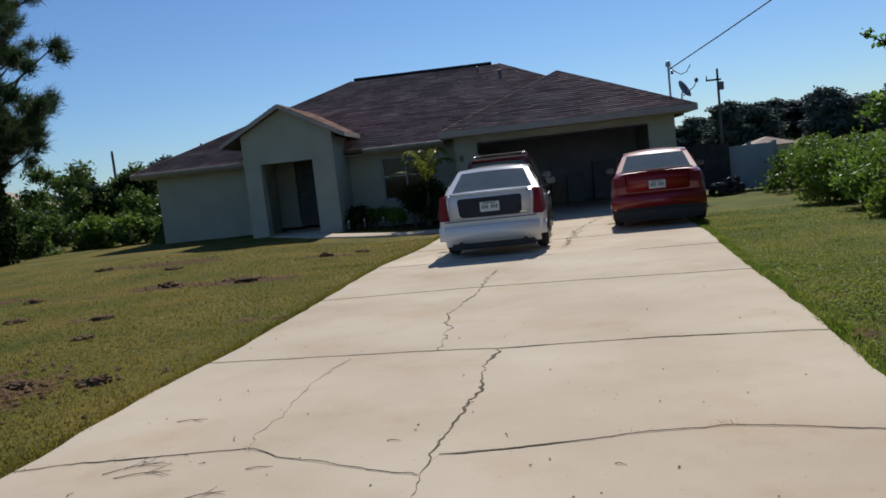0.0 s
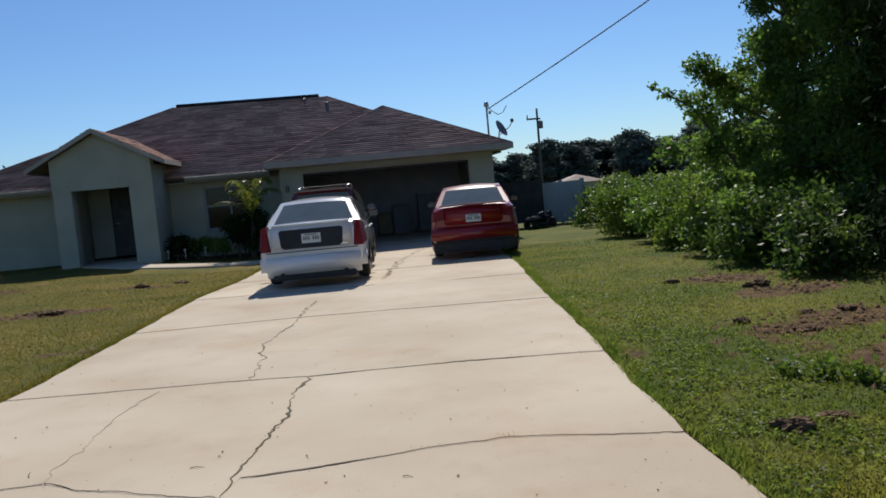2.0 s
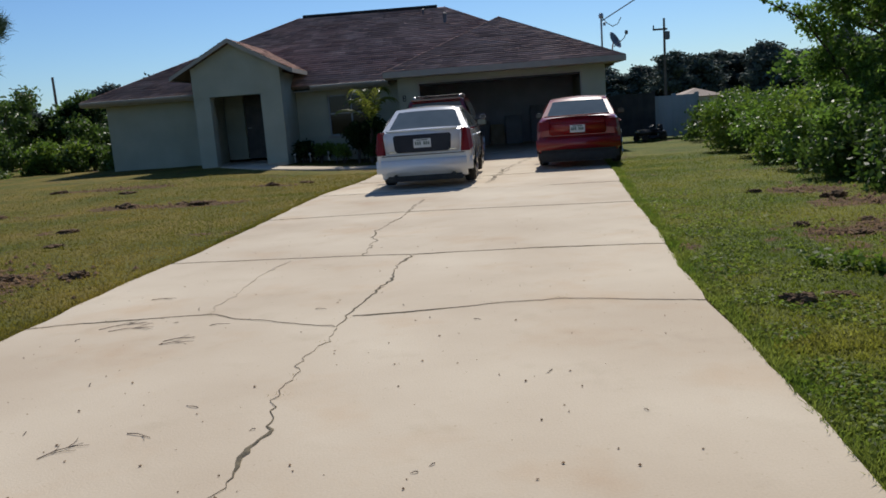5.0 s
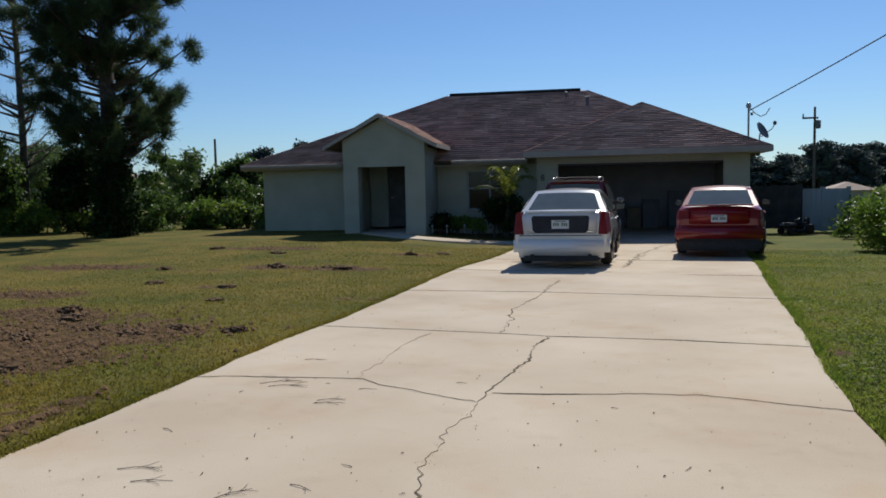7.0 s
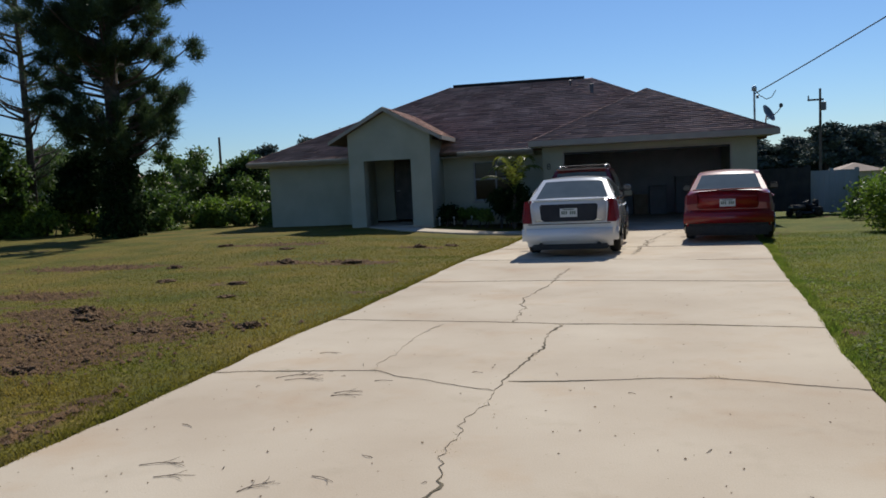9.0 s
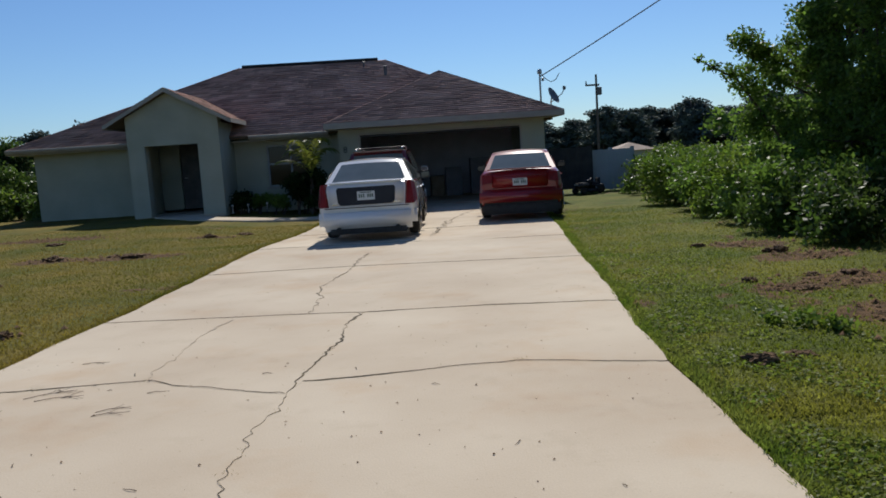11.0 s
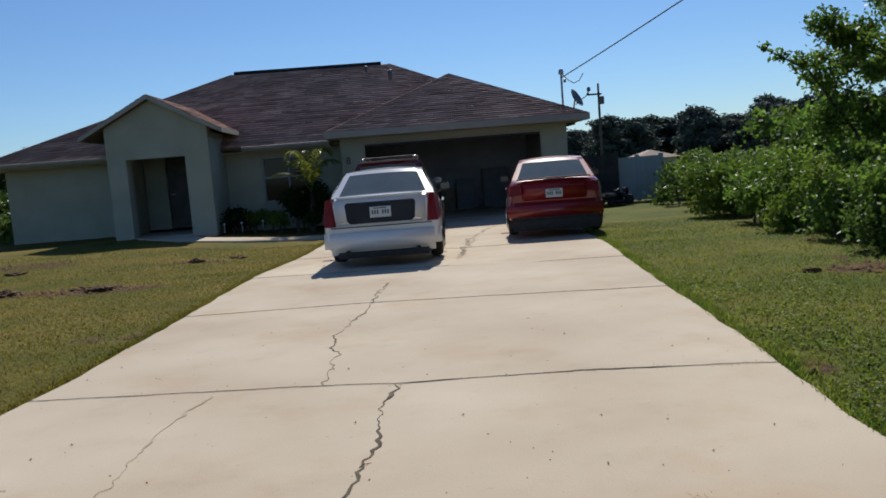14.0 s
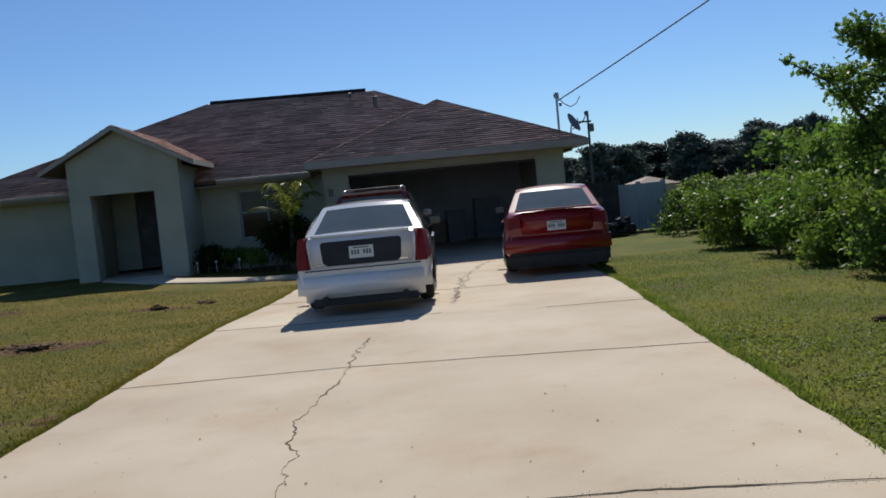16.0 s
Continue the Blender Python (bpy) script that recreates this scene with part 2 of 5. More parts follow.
def tube(points, r0, r1=None, n=8, bm=None):
    """A tapered tube along a line of points."""
    bm = bm or bmesh.new()
    pts = [Vector(p) for p in points]
    r1 = r0 if r1 is None else r1
    last = None
    for i, p in enumerate(pts):
        d = (pts[min(i + 1, len(pts) - 1)] - pts[max(i - 1, 0)]).normalized()
        u = d.orthogonal().normalized()
        if last is not None:
            u = (last - d * last.dot(d)).normalized()
        last = u
        w = d.cross(u)
        r = r0 + (r1 - r0) * i / (len(pts) - 1)
        ring = [bm.verts.new(p + r * (math.cos(2 * math.pi * k / n) * u + math.sin(2 * math.pi * k / n) * w)) for k in range(n)]
        if i:
            for k in range(n):
                bm.faces.new((prev[k], prev[(k + 1) % n], ring[(k + 1) % n], ring[k]))
        else:
            bm.faces.new(ring)
        prev = ring
    bm.faces.new(prev)
    return bm


def patch(fn, nu=8, nv=8, bm=None):
    bm = bm or bmesh.new()
    g = [[bm.verts.new(fn(i / nu, j / nv)) for i in range(nu + 1)] for j in range(nv + 1)]
    for j in range(nv):
        for i in range(nu):
            bm.faces.new((g[j][i], g[j][i + 1], g[j + 1][i + 1], g[j + 1][i]))
    return bm


# ---- foliage ----
def leaves(rng, centres, radii, n, size, aspect=0.5, flat=0.0):
    """Leaf quads spread through balls, thicker towards their skin. Returns verts, faces."""
    centres, radii = np.asarray(centres, float), np.asarray(radii, float)
    w = radii ** 2 / np.sum(radii ** 2)
    k = rng.choice(len(centres), size=n, p=w)
    d = rng.normal(size=(n, 3))
    d /= np.linalg.norm(d, axis=1)[:, None]
    rad = radii[k] * (rng.random(n) ** 0.45) * (1 + 0.2 * rng.normal(size=n))
    c = centres[k] + d * rad[:, None] * np.array([1, 1, 0.85])
    a = rng.normal(size=(n, 3))
    a[:, 2] *= 1 - flat
    a /= np.linalg.norm(a, axis=1)[:, None]
    b = np.cross(a, rng.normal(size=(n, 3)))
    b /= np.linalg.norm(b, axis=1)[:, None] + 1e-9
    s = size * (0.6 + 0.8 * rng.random(n))[:, None]
    nrm = np.cross(a, b) * s * 0.12
    v = np.stack([c - a * s, c + b * s * aspect + nrm, c + a * s, c - b * s * aspect + nrm], 1).reshape(-1, 3)
    return v, np.arange(4 * n).reshape(-1, 4)


def scatter_balls(rng, box3, n, r0, r1):
    lo, hi = np.array(box3[0], float), np.array(box3[1], float)
    return lo + (hi - lo) * rng.random((n, 3)), r0 + (r1 - r0) * rng.random(n)


def shrub(name, label, rng, lo, hi, balls, r0, r1, n, size, material, category="bush", top=None, group=""):
    """A bush standing on the ground: stems and a crown of leaves inside a box."""
    c, r = scatter_balls(rng, (lo, hi), balls, r0, r1)
    if top is not None:
        c[:, 2] = lo[2] + (c[:, 2] - lo[2]) * np.array([top(x, y) for x, y in c[:, :2]])
    base = Vector(((lo[0] + hi[0]) / 2, (lo[1] + hi[1]) / 2, 0))
    e = empty(name, Matrix.Translation(base))
    off = np.array(base)
    v, f = leaves(rng, c - off, r, n, size)
    arrays("crown", v, f, material, e)
    for i in range(min(balls, 7)):
        p = c[i] - off
        foot = Vector((p[0] * 0.8, p[1] * 0.85, -0.1))
        part("stem", tube([foot, foot.lerp(Vector(p), 0.5) + Vector((0.08, 0.05, 0.1)), p], 0.03, 0.008, 5), BARK, e)
    tagged(e, label, category, group)
    return e


def tree(name, label, rng, base, height, trunk_r, clumps, ball, n, size, material, spread, low=0.35, parts_label="", limbs=True):
    e = empty(name, Matrix.Translation(base))
    bm = bmesh.new()
    lean = Vector((rng.normal() * 0.15, rng.normal() * 0.15, 0))
    spine = [Vector((0, 0, -0.15)) + (Vector((0, 0, height)) + lean * height * 0.3) * (i / 6) + Vector((rng.normal(), rng.normal(), 0)) * 0.03 * height * (i > 0) * 0.3 for i in range(7)]
    tube(spine, trunk_r, trunk_r * 0.2, 10, bm)
    cs, rs = [], []
    for i in range(clumps):
        h = low + (1 - low) * rng.random() ** 0.8
        a = rng.random() * 2 * math.pi
        reach = spread * (0.35 + 0.65 * rng.random()) * (1.15 - 0.75 * (h - low) / (1 - low))
        root = Vector((0, 0, 0)).lerp(spine[-1], max(0.12, h - 0.12))
        tip = Vector((math.cos(a) * reach, math.sin(a) * reach, height * h))
        if limbs:
            part("limb", tube([root, root.lerp(tip, 0.5) + Vector((0, 0, 0.08 * reach)), tip], trunk_r * 0.25, 0.012, 5), BARK, e)
        cs.append(tip)
        rs.append(ball * (0.6 + 0.7 * rng.random()))
    part("trunk", bm, BARK, e, smooth=True)
    v, f = leaves(rng, np.array([list(c) for c in cs]), rs, n, size)
    arrays("crown", v, f, material, e, parts_label)
    tagged(e, label, "tree")
    return e


# ---- ground ----
def step(a, b, x):
    t = min(1.0, max(0.0, (x - a) / (b - a)))
    return t * t * (3 - 2 * t)


LEFT_EDGE = [(-3.6, -30.0), (-2.72, 0.0), (-2.45, 3.2), (-2.36, 4.9), (-2.16, 6.7), (-1.99, 9.0), (-1.80, 12.2), (-1.43, 16.6), (-1.05, 22.95)]
RIGHT_EDGE = [(1.0, -30.0), (2.16, 0.2), (2.34, 2.6), (2.49, 4.4), (2.64, 5.4), (2.82, 6.8), (2.98, 8.3), (3.19, 10.1), (3.60, 13.05), (4.1, 17.0), (4.95, 22.95)]


def edge_x(edge, y):
    for (x0, y0), (x1, y1) in zip(edge, edge[1:]):
        if y <= y1:
            return x0 + (x1 - x0) * (y - y0) / (y1 - y0)
    return edge[-1][0]


def on_drive(x, y):
    return y < 22.9 and edge_x(LEFT_EDGE, y) < x < edge_x(RIGHT_EDGE, y)


def dip(y):
    """The drive falls a little towards the garage."""
    return -0.10 * step(11.5, 16.5, y)


BARE = [(-5.3, 5.3, 1.9, 1.3), (-4.4, 4.2, 1.0, 0.9), (-3.9, 5.7, 0.7, 0.35), (-6.2, 6.7, 1.2, 0.5), (-7.5, 5.0, 1.3, 0.9), (-5.3, 12.1, 0.7, 0.3), (-3.9, 12.0, 0.9, 0.3), (-9.5, 12.0, 1.6, 0.5), (-7.0, 16.0, 1.4, 0.4),
        (-3.4, 15.6, 0.6, 0.2), (-7.8, 8.4, 1.2, 0.5), (-2.95, 2.2, 0.16, 0.9), (4.9, 4.0, 0.9, 0.6), (5.0, 5.6, 0.9, 0.5), (5.4, 7.2, 0.6, 0.4), (4.3, 5.4, 0.5, 0.3), (5.6, 3.0, 0.9, 0.7), (2.75, 5.2, 0.07, 0.3), (5.3, 8.6, 0.5, 0.4)]


def bare(x, y):
    """How bare of grass the ground is, 0 to 1."""
    v = 0.0
    for cx, cy, rx, ry in BARE:
        d = math.hypot((x - cx) / rx, (y - cy) / ry) + 0.55 * noise.noise((x * 1.7, y * 1.7, 0.3))
        v = max(v, 1 - step(0.55, 1.15, d))
    v = max(v, 0.75 * step(0.25, 0.5, noise.noise((x * 0.9, y * 0.9, 7.1))) * step(0.0, 0.4, noise.noise((x * 5, y * 5, 2.0)) + 0.1))
    return v


def ground_z(x, y):
    rise = 0.14 * step(1.6, 6.5, -x) * step(6.0, 19.5, y)
    rough = 0.012 * noise.noise((x * 1.3, y * 1.3, 0)) + 0.010 * noise.noise((x * 6, y * 6, 3))
    if on_drive(x, y) and y < 23:
        return -0.035 + dip(y)
    return -0.022 + dip(y) * step(-6.0, -2.0, x) + rise + rough + 0.02 * bare(x, y) * (0.4 + noise.noise((x * 7, y * 7, 5)))


def ground():
    near_x = list(np.arange(-14, 9.01, 0.16))
    near_y = list(np.arange(-4, 27.01, 0.16))
    far = [2, 5, 10, 20, 40, 80, 160, 400, 1000, 2500]
    xs = [-14 - d for d in reversed(far)] + near_x + [9 + d for d in far]
    ys = [-4 - d for d in reversed(far)] + near_y + [27 + d for d in far]
    verts = np.array([(x, y, ground_z(x, y)) for y in ys for x in xs])
    w = len(xs)
    faces = np.array([(j * w + i, j * w + i + 1, (j + 1) * w + i + 1, (j + 1) * w + i) for j in range(len(ys) - 1) for i in range(w - 1)])
    m = bpy.data.materials.new("lawn_soil")
    m.use_nodes = True
    n, l = m.node_tree.nodes, m.node_tree.links
    p = n["Principled BSDF"]
    p.inputs["Roughness"].default_value = 0.95
    p.inputs["Specular IOR Level"].default_value = 0.2
    tc = n.new("ShaderNodeTexCoord")

    def tex(scale, c0, c1, p0=0.35, p1=0.65):
        t = n.new("ShaderNodeTexNoise")
        t.inputs["Scale"].default_value, t.inputs["Detail"].default_value = scale, 8.0
        l.new(tc.outputs["Object"], t.inputs["Vector"])
        r = n.new("ShaderNodeValToRGB")
        r.color_ramp.elements[0].color, r.color_ramp.elements[1].color = (*c0, 1), (*c1, 1)
        r.color_ramp.elements[0].position, r.color_ramp.elements[1].position = p0, p1
        l.new(t.outputs["Fac"], r.inputs["Fac"])
        return t, r.outputs["Color"]
    _, green = tex(0.7, (0.076, 0.086, 0.009), (0.165, 0.124, 0.022))
    _, fine = tex(26, (0.6, 0.6, 0.55), (1.25, 1.25, 1.2))
    _, soil = tex(9, (0.048, 0.027, 0.012), (0.145, 0.083, 0.036))
    _, lush = tex(0.7, (0.062, 0.09, 0.009), (0.135, 0.135, 0.02))
    side = n.new("ShaderNodeAttribute")
    side.attribute_name = "lush"
    kind = n.new("ShaderNodeMix")
    kind.data_type = "RGBA"
    l.new(side.outputs["Fac"], kind.inputs[0])
    l.new(green, kind.inputs[6])
    l.new(lush, kind.inputs[7])
    mul = n.new("ShaderNodeMix")
    mul.data_type, mul.blend_type = "RGBA", "MULTIPLY"
    mul.inputs[0].default_value = 1.0
    l.new(kind.outputs[2], mul.inputs[6])
    l.new(fine, mul.inputs[7])
    at = n.new("ShaderNodeAttribute")
    at.attribute_name = "bare"
    mx = n.new("ShaderNodeMix")
    mx.data_type = "RGBA"
    fleck = n.new("ShaderNodeTexNoise")
    fleck.inputs["Scale"].default_value, fleck.inputs["Detail"].default_value, fleck.inputs["Roughness"].default_value = 5.5, 7.0, 0.7
    l.new(tc.outputs["Object"], fleck.inputs["Vector"])
    add = n.new("ShaderNodeMath")
    l.new(at.outputs["Fac"], add.inputs[0])
    l.new(fleck.outputs["Fac"], add.inputs[1])
    cut = n.new("ShaderNodeMapRange")
    cut.inputs["From Min"].default_value, cut.inputs["From Max"].default_value = 0.72, 1.08
    l.new(add.outputs[0], cut.inputs["Value"])
    l.new(cut.outputs[0], mx.inputs[0])
    l.new(mul.outputs[2], mx.inputs[6])
    l.new(soil, mx.inputs[7])
    l.new(mx.outputs[2], p.inputs["Base Color"])
    bt, _ = tex(45, (0, 0, 0), (1, 1, 1))
    bp = n.new("ShaderNodeBump")
    bp.inputs["Strength"].default_value, bp.inputs["Distance"].default_value = 0.8, 0.03
    l.new(bt.outputs["Fac"], bp.inputs["Height"])
    l.new(bp.outputs[0], p.inputs["Normal"])
    ob = arrays("ground", verts, faces, m)
    a = ob.data.attributes.new("bare", "FLOAT", "POINT")
    a.data.foreach_set("value", [1.0 if on_drive(x, y) else bare(x, y) for x, y, _ in verts])
    a = ob.data.attributes.new("lush", "FLOAT", "POINT")
    a.data.foreach_set("value", [step(0.5, 2.5, x + noise.noise((x * 0.5, y * 0.5, 3.3))) for x, y, _ in verts])
    tagged(ob, "mown patchy lawn with bare soil and yellowing grass", "lawn", kind="structure")


ground()

# ---- driveway ----
JOINTS = [[(-2.75, -0.9), (2.1, -1.4)],
          [(-2.44, 3.62), (-2.05, 3.69), (-1.1, 3.71), (-0.85, 3.53), (-0.42, 3.3), (-0.08, 3.14), (0.0, 3.40), (0.5, 3.41), (0.95, 3.48), (1.46, 3.49), (2.36, 3.21)],
          [(-2.24, 6.02), (-0.22, 5.73), (0.24, 5.62), (1.5, 5.53), (2.62, 5.30)],
          [(-1.98, 9.05), (0.0, 8.93), (1.2, 8.72), (2.98, 8.38)],
          [(-1.80, 12.0), (1.0, 11.55), (2.18, 11.15), (3.29, 11.0)],
          [(-1.55, 14.9), (3.67, 14.0)], [(-1.33, 18.0), (4.12, 17.2)], [(-1.05, 22.9), (4.9, 22.9)]]
drive = empty("driveway")
tagged(drive, "cracked pale concrete driveway with weedy joints", "driveway", kind="structure")


def slab_between(a, b, k):
    """One slab between two joints, edges a little short of them so that the joint stays open."""
    g = 0.0008
    lo, hi = [(x, y + g) for x, y in a], [(x, y - g) for x, y in b]

    def side(edge, y0, y1):
        ys = np.arange(y0, y1, 0.22)[1:-1]
        return [(edge_x(edge, y) + 0.03 * noise.noise((y * 2.2, edge[0][0], k)) + 0.025 * noise.noise((y * 7, edge[0][0], k)), float(y)) for y in ys]
    ring = lo + side(RIGHT_EDGE, lo[-1][1], hi[-1][1]) + list(reversed(hi)) + list(reversed(side(LEFT_EDGE, lo[0][1], hi[0][1])))
    bm = prism(ring, -0.1, 0.0, 0.001)
    bmesh.ops.triangulate(bm, faces=[f for f in bm.faces if len(f.verts) > 4])
    for v in bm.verts:
        v.co.z += dip(v.co.y)
    part("concrete_slab", bm, CONCRETE, drive)


slab_between([(-3.54, -28.0), (1.07, -28.0)], JOINTS[0], 2)
for k, (a, b) in enumerate(zip(JOINTS, JOINTS[1:])):
    slab_between(a, b, k)


def wander(points, step_len, amp, seed):
    """A jagged line through the points."""
    out = []
    for (x0, y0), (x1, y1) in zip(points, points[1:]):
        d = math.hypot(x1 - x0, y1 - y0)
        n = max(2, int(d / step_len))
        for i in range(n):
            t = i / n
            x, y = x0 + (x1 - x0) * t, y0 + (y1 - y0) * t
            q = noise.noise((x * 3.1, y * 3.1, seed)) + 0.7 * noise.noise((x * 13, y * 13, seed + 3))
            out.append((x - (y1 - y0) / d * q * amp, y + (x1 - x0) / d * q * amp))
    return out + [points[-1]]


def ribbon(line, width, z, seed):
    v, f = [], []
    for i, (x, y) in enumerate(line):
        x0, y0 = line[max(i - 1, 0)]
        x1, y1 = line[min(i + 1, len(line) - 1)]
        d = math.hypot(x1 - x0, y1 - y0) or 1
        w = width * (0.25 + 1.1 * abs(noise.noise((x * 4, y * 4, seed))) + 0.5 * abs(noise.noise((x * 17, y * 17, seed))))
        w *= 0.06 + 0.94 * step(-0.18, 0.28, noise.noise((x * 1.9, y * 1.9, seed + 20)))
        if i in (0, len(line) - 1):
            w *= 0.3
        nx, ny = -(y1 - y0) / d * w, (x1 - x0) / d * w
        h = z + dip(y)
        v += [(x + nx, y + ny, h), (x, y, h + 0.004), (x - nx, y - ny, h)]
        if i:
            k = 3 * i
            f += [(k - 3, k - 2, k + 1, k), (k - 2, k - 1, k + 2, k + 1)]
    return np.array(v), np.array(f)


CRACKS = [([(-0.3, -0.9), (-0.2, 0.4), (-0.13, 1.3), (-0.17, 1.91), (-0.15, 2.25), (-0.07, 3.03), (-0.02, 3.55), (0.17, 4.33), (0.17, 4.91), (0.25, 5.6)], 0.024, 0.07, CRACK),
          ([(-0.22, 5.72), (-0.24, 6.64), (-0.25, 7.11), (-0.19, 7.63), (0.0, 8.93), (0.16, 10.35)], 0.011, 0.08, CRACK),
          ([(-0.96, 5.75), (-1.08, 4.93), (-1.07, 4.25), (-1.14, 3.94), (-1.08, 3.7)], 0.020, 0.04, CRACK_FAINT),
          ([(1.2, 12.4), (1.38, 13.7), (1.6, 15.2), (1.81, 16.7), (2.2, 18.3), (2.5, 19.2)], 0.05, 0.14, CRACK_FAINT),
          ([(1.3, 12.8), (1.42, 14.0), (1.55, 15.4), (1.75, 16.6)], 0.014, 0.12, CRACK),
          (JOINTS[1][:3], 0.011, 0.02, CRACK), (JOINTS[1][2:6], 0.007, 0.03, CRACK), (JOINTS[1][6:], 0.017, 0.02, CRACK), (JOINTS[2][:3], 0.004, 0.012, CRACK), (JOINTS[2][2:], 0.014, 0.015, CRACK),
          (JOINTS[3], 0.004, 0.012, CRACK), (JOINTS[4][2:], 0.014, 0.012, CRACK), (JOINTS[4][:2], 0.006, 0.01, CRACK), (JOINTS[5], 0.004, 0.01, CRACK)]
crack_lines = []
for k, (pts, w, amp, m) in enumerate(CRACKS):
    line = wander(pts, 0.045, amp, k)
    crack_lines.append((line, m is CRACK))
    v, f = ribbon(line, w, 0.003, k)
    arrays("crack" if m is CRACK else "mended_crack", v, f, m, drive, "dark soil-filled crack" if m is CRACK else "faint weathered crack")

# ---- house ----
house = empty("house", Matrix.Translation((0, 0, 0)))
tagged(house, "single-storey sage stucco house with brown hip shingle roof", "house")
FLOOR = 0.12


def wall(name, x0, x1, y0, y1, z0, z1, material=STUCCO, label=""):
    return part(name, box(x0, x1, y0, y1, z0, z1, 0.012), material, house, label)


GY = 22.9
# garage
wall("garage_pier", -1.12, -0.48, GY, GY + 0.22, -0.15, 2.42)
wall("garage_pier", 4.48, 5.22, GY, GY + 0.22, -0.15, 2.42)
wall("garage_lintel", -0.48, 4.48, GY, GY + 0.22, 2.2, 2.42)
wall("garage_side_wall", 5.0, 5.22, GY + 0.22, 33.0, -0.15, 2.42)
wall("garage_side_wall", -1.12, -0.9, GY + 0.22, 28.6, -0.15, 2.42)
wall("garage_back_wall", -0.9, 5.0, 28.6, 28.8, -0.15, 2.42, DARK)
part("garage_floor", box(-1.1, 5.2, GY, 28.6, -0.3, -0.09, 0), CONCRETE, house)
part("garage_ceiling", box(-1.1, 5.2, GY + 0.22, 28.6, 2.42, 2.5, 0), DARK, house)
gd = part("garage_door", box(-0.42, 4.42, GY + 0.35, GY + 2.6, 2.22, 2.27, 0.01), FRAME_WHITE, house, "raised sectional garage door under the ceiling")
part("garage_door_seal", box(-0.48, 4.48, GY + 0.05, GY + 0.1, 2.1, 2.2, 0.005), BLACK_PLASTIC, house)
for x in (-0.5, 4.46):
    part("door_jamb", box(x, x + 0.05, GY - 0.012, GY + 0.1, -0.09, 2.2, 0.004), FASCIA, house)
part("door_head_trim", box(-0.45, 4.46, GY - 0.012, GY + 0.05, 2.16, 2.22, 0.004), FASCIA, house)
# main body
MY = 24.0
WX0, WX1, WZ0, WZ1 = -3.5, -2.0, 0.75, 2.06
wall("front_wall", -4.6, WX0, MY, MY + 0.22, -0.05, 2.36)
wall("front_wall", WX1, -1.12, MY, MY + 0.22, -0.05, 2.36)
wall("front_wall", WX0, WX1, MY, MY + 0.22, -0.05, WZ0)
wall("front_wall", WX0, WX1, MY, MY + 0.22, WZ1, 2.36)
wall("front_wall", -10.72, -7.1, MY, MY + 0.22, -0.05, 2.36)
wall("side_wall", -10.72, -10.5, MY + 0.22, 32.0, -0.05, 2.36)
wall("back_wall", -10.72, 5.22, 32.0, 32.2, -0.05, 2.36)
part("house_floor", box(-10.3, -1.12, MY + 0.22, 32.0, 0.0, FLOOR, 0), DARK, house)
part("room_divider", box(-10.3, -1.2, 27.0, 27.1, FLOOR, 2.36, 0), DARK, house)
part("house_ceiling", box(-10.3, -1.12, MY + 0.22, 32.0, 2.36, 2.42, 0), SOFFIT, house)
# portico
PY = 22.0
OX0, OX1 = -6.66, -5.14
wall("portico_pier", -7.15, OX0, PY, PY + 0.45, 0.0, 2.2)
wall("portico_pier", OX1, -4.5, PY, PY + 0.45, 0.0, 2.2)
wall("portico_side_wall", -7.15, -6.93, PY + 0.45, MY + 0.22, 0.0, 2.8)
wall("portico_side_wall", -4.72, -4.5, PY + 0.45, MY + 0.22, 0.0, 2.8)
bm = bmesh.new()
gable = [(-7.15, 2.2), (-4.5, 2.2), (-4.5, 2.95), (-5.90, 3.70), (-7.15, 3.04)]
f = bm.faces.new([bm.verts.new((x, PY, z)) for x, z in gable])
r = bmesh.ops.extrude_face_region(bm, geom=[f])
bmesh.ops.translate(bm, verts=[v for v in r["geom"] if isinstance(v, bmesh.types.BMVert)], vec=(0, 0.45, 0))
part("portico_gable", bm, STUCCO, house)
part("portico_floor", box(-7.1, -4.55, PY - 0.05, MY + 1.4, -0.06, 0.13, 0.01), CONCRETE, house)
part("portico_ceiling", box(-6.93, -4.72, PY + 0.45, MY + 1.4, 2.45, 2.5, 0), SOFFIT, house)
EY = MY + 0.25
wall("entry_wall", -6.93, -6.3, EY, EY + 0.2, 0.2, 2.45)
wall("entry_wall", -5.36, -4.72, EY, EY + 0.2, 0.2, 2.45)
fd = part("front_door", box(-6.28, -5.38, EY + 0.06, EY + 0.11, 0.21, 2.28, 0.006), DOORMAT, house, "dark front door in the portico")
for x0, x1 in ((-6.18, -5.88), (-5.78, -5.48)):
    for z0, z1 in ((0.35, 1.0), (1.12, 2.15)):
        part("door_panel", box(x0, x1, EY + 0.045, EY + 0.062, z0, z1, 0.008), DOORMAT, fd)
part("door_handle", tube([(-6.2, EY + 0.05, 1.2), (-6.2, EY + 0.01, 1.2), (-6.1, EY + 0.01, 1.2)], 0.012), METAL, fd, "metal lever handle")
part("wall_above_door", box(-6.3, -5.36, EY, EY + 0.2, 2.3, 2.45, 0), STUCCO, house)

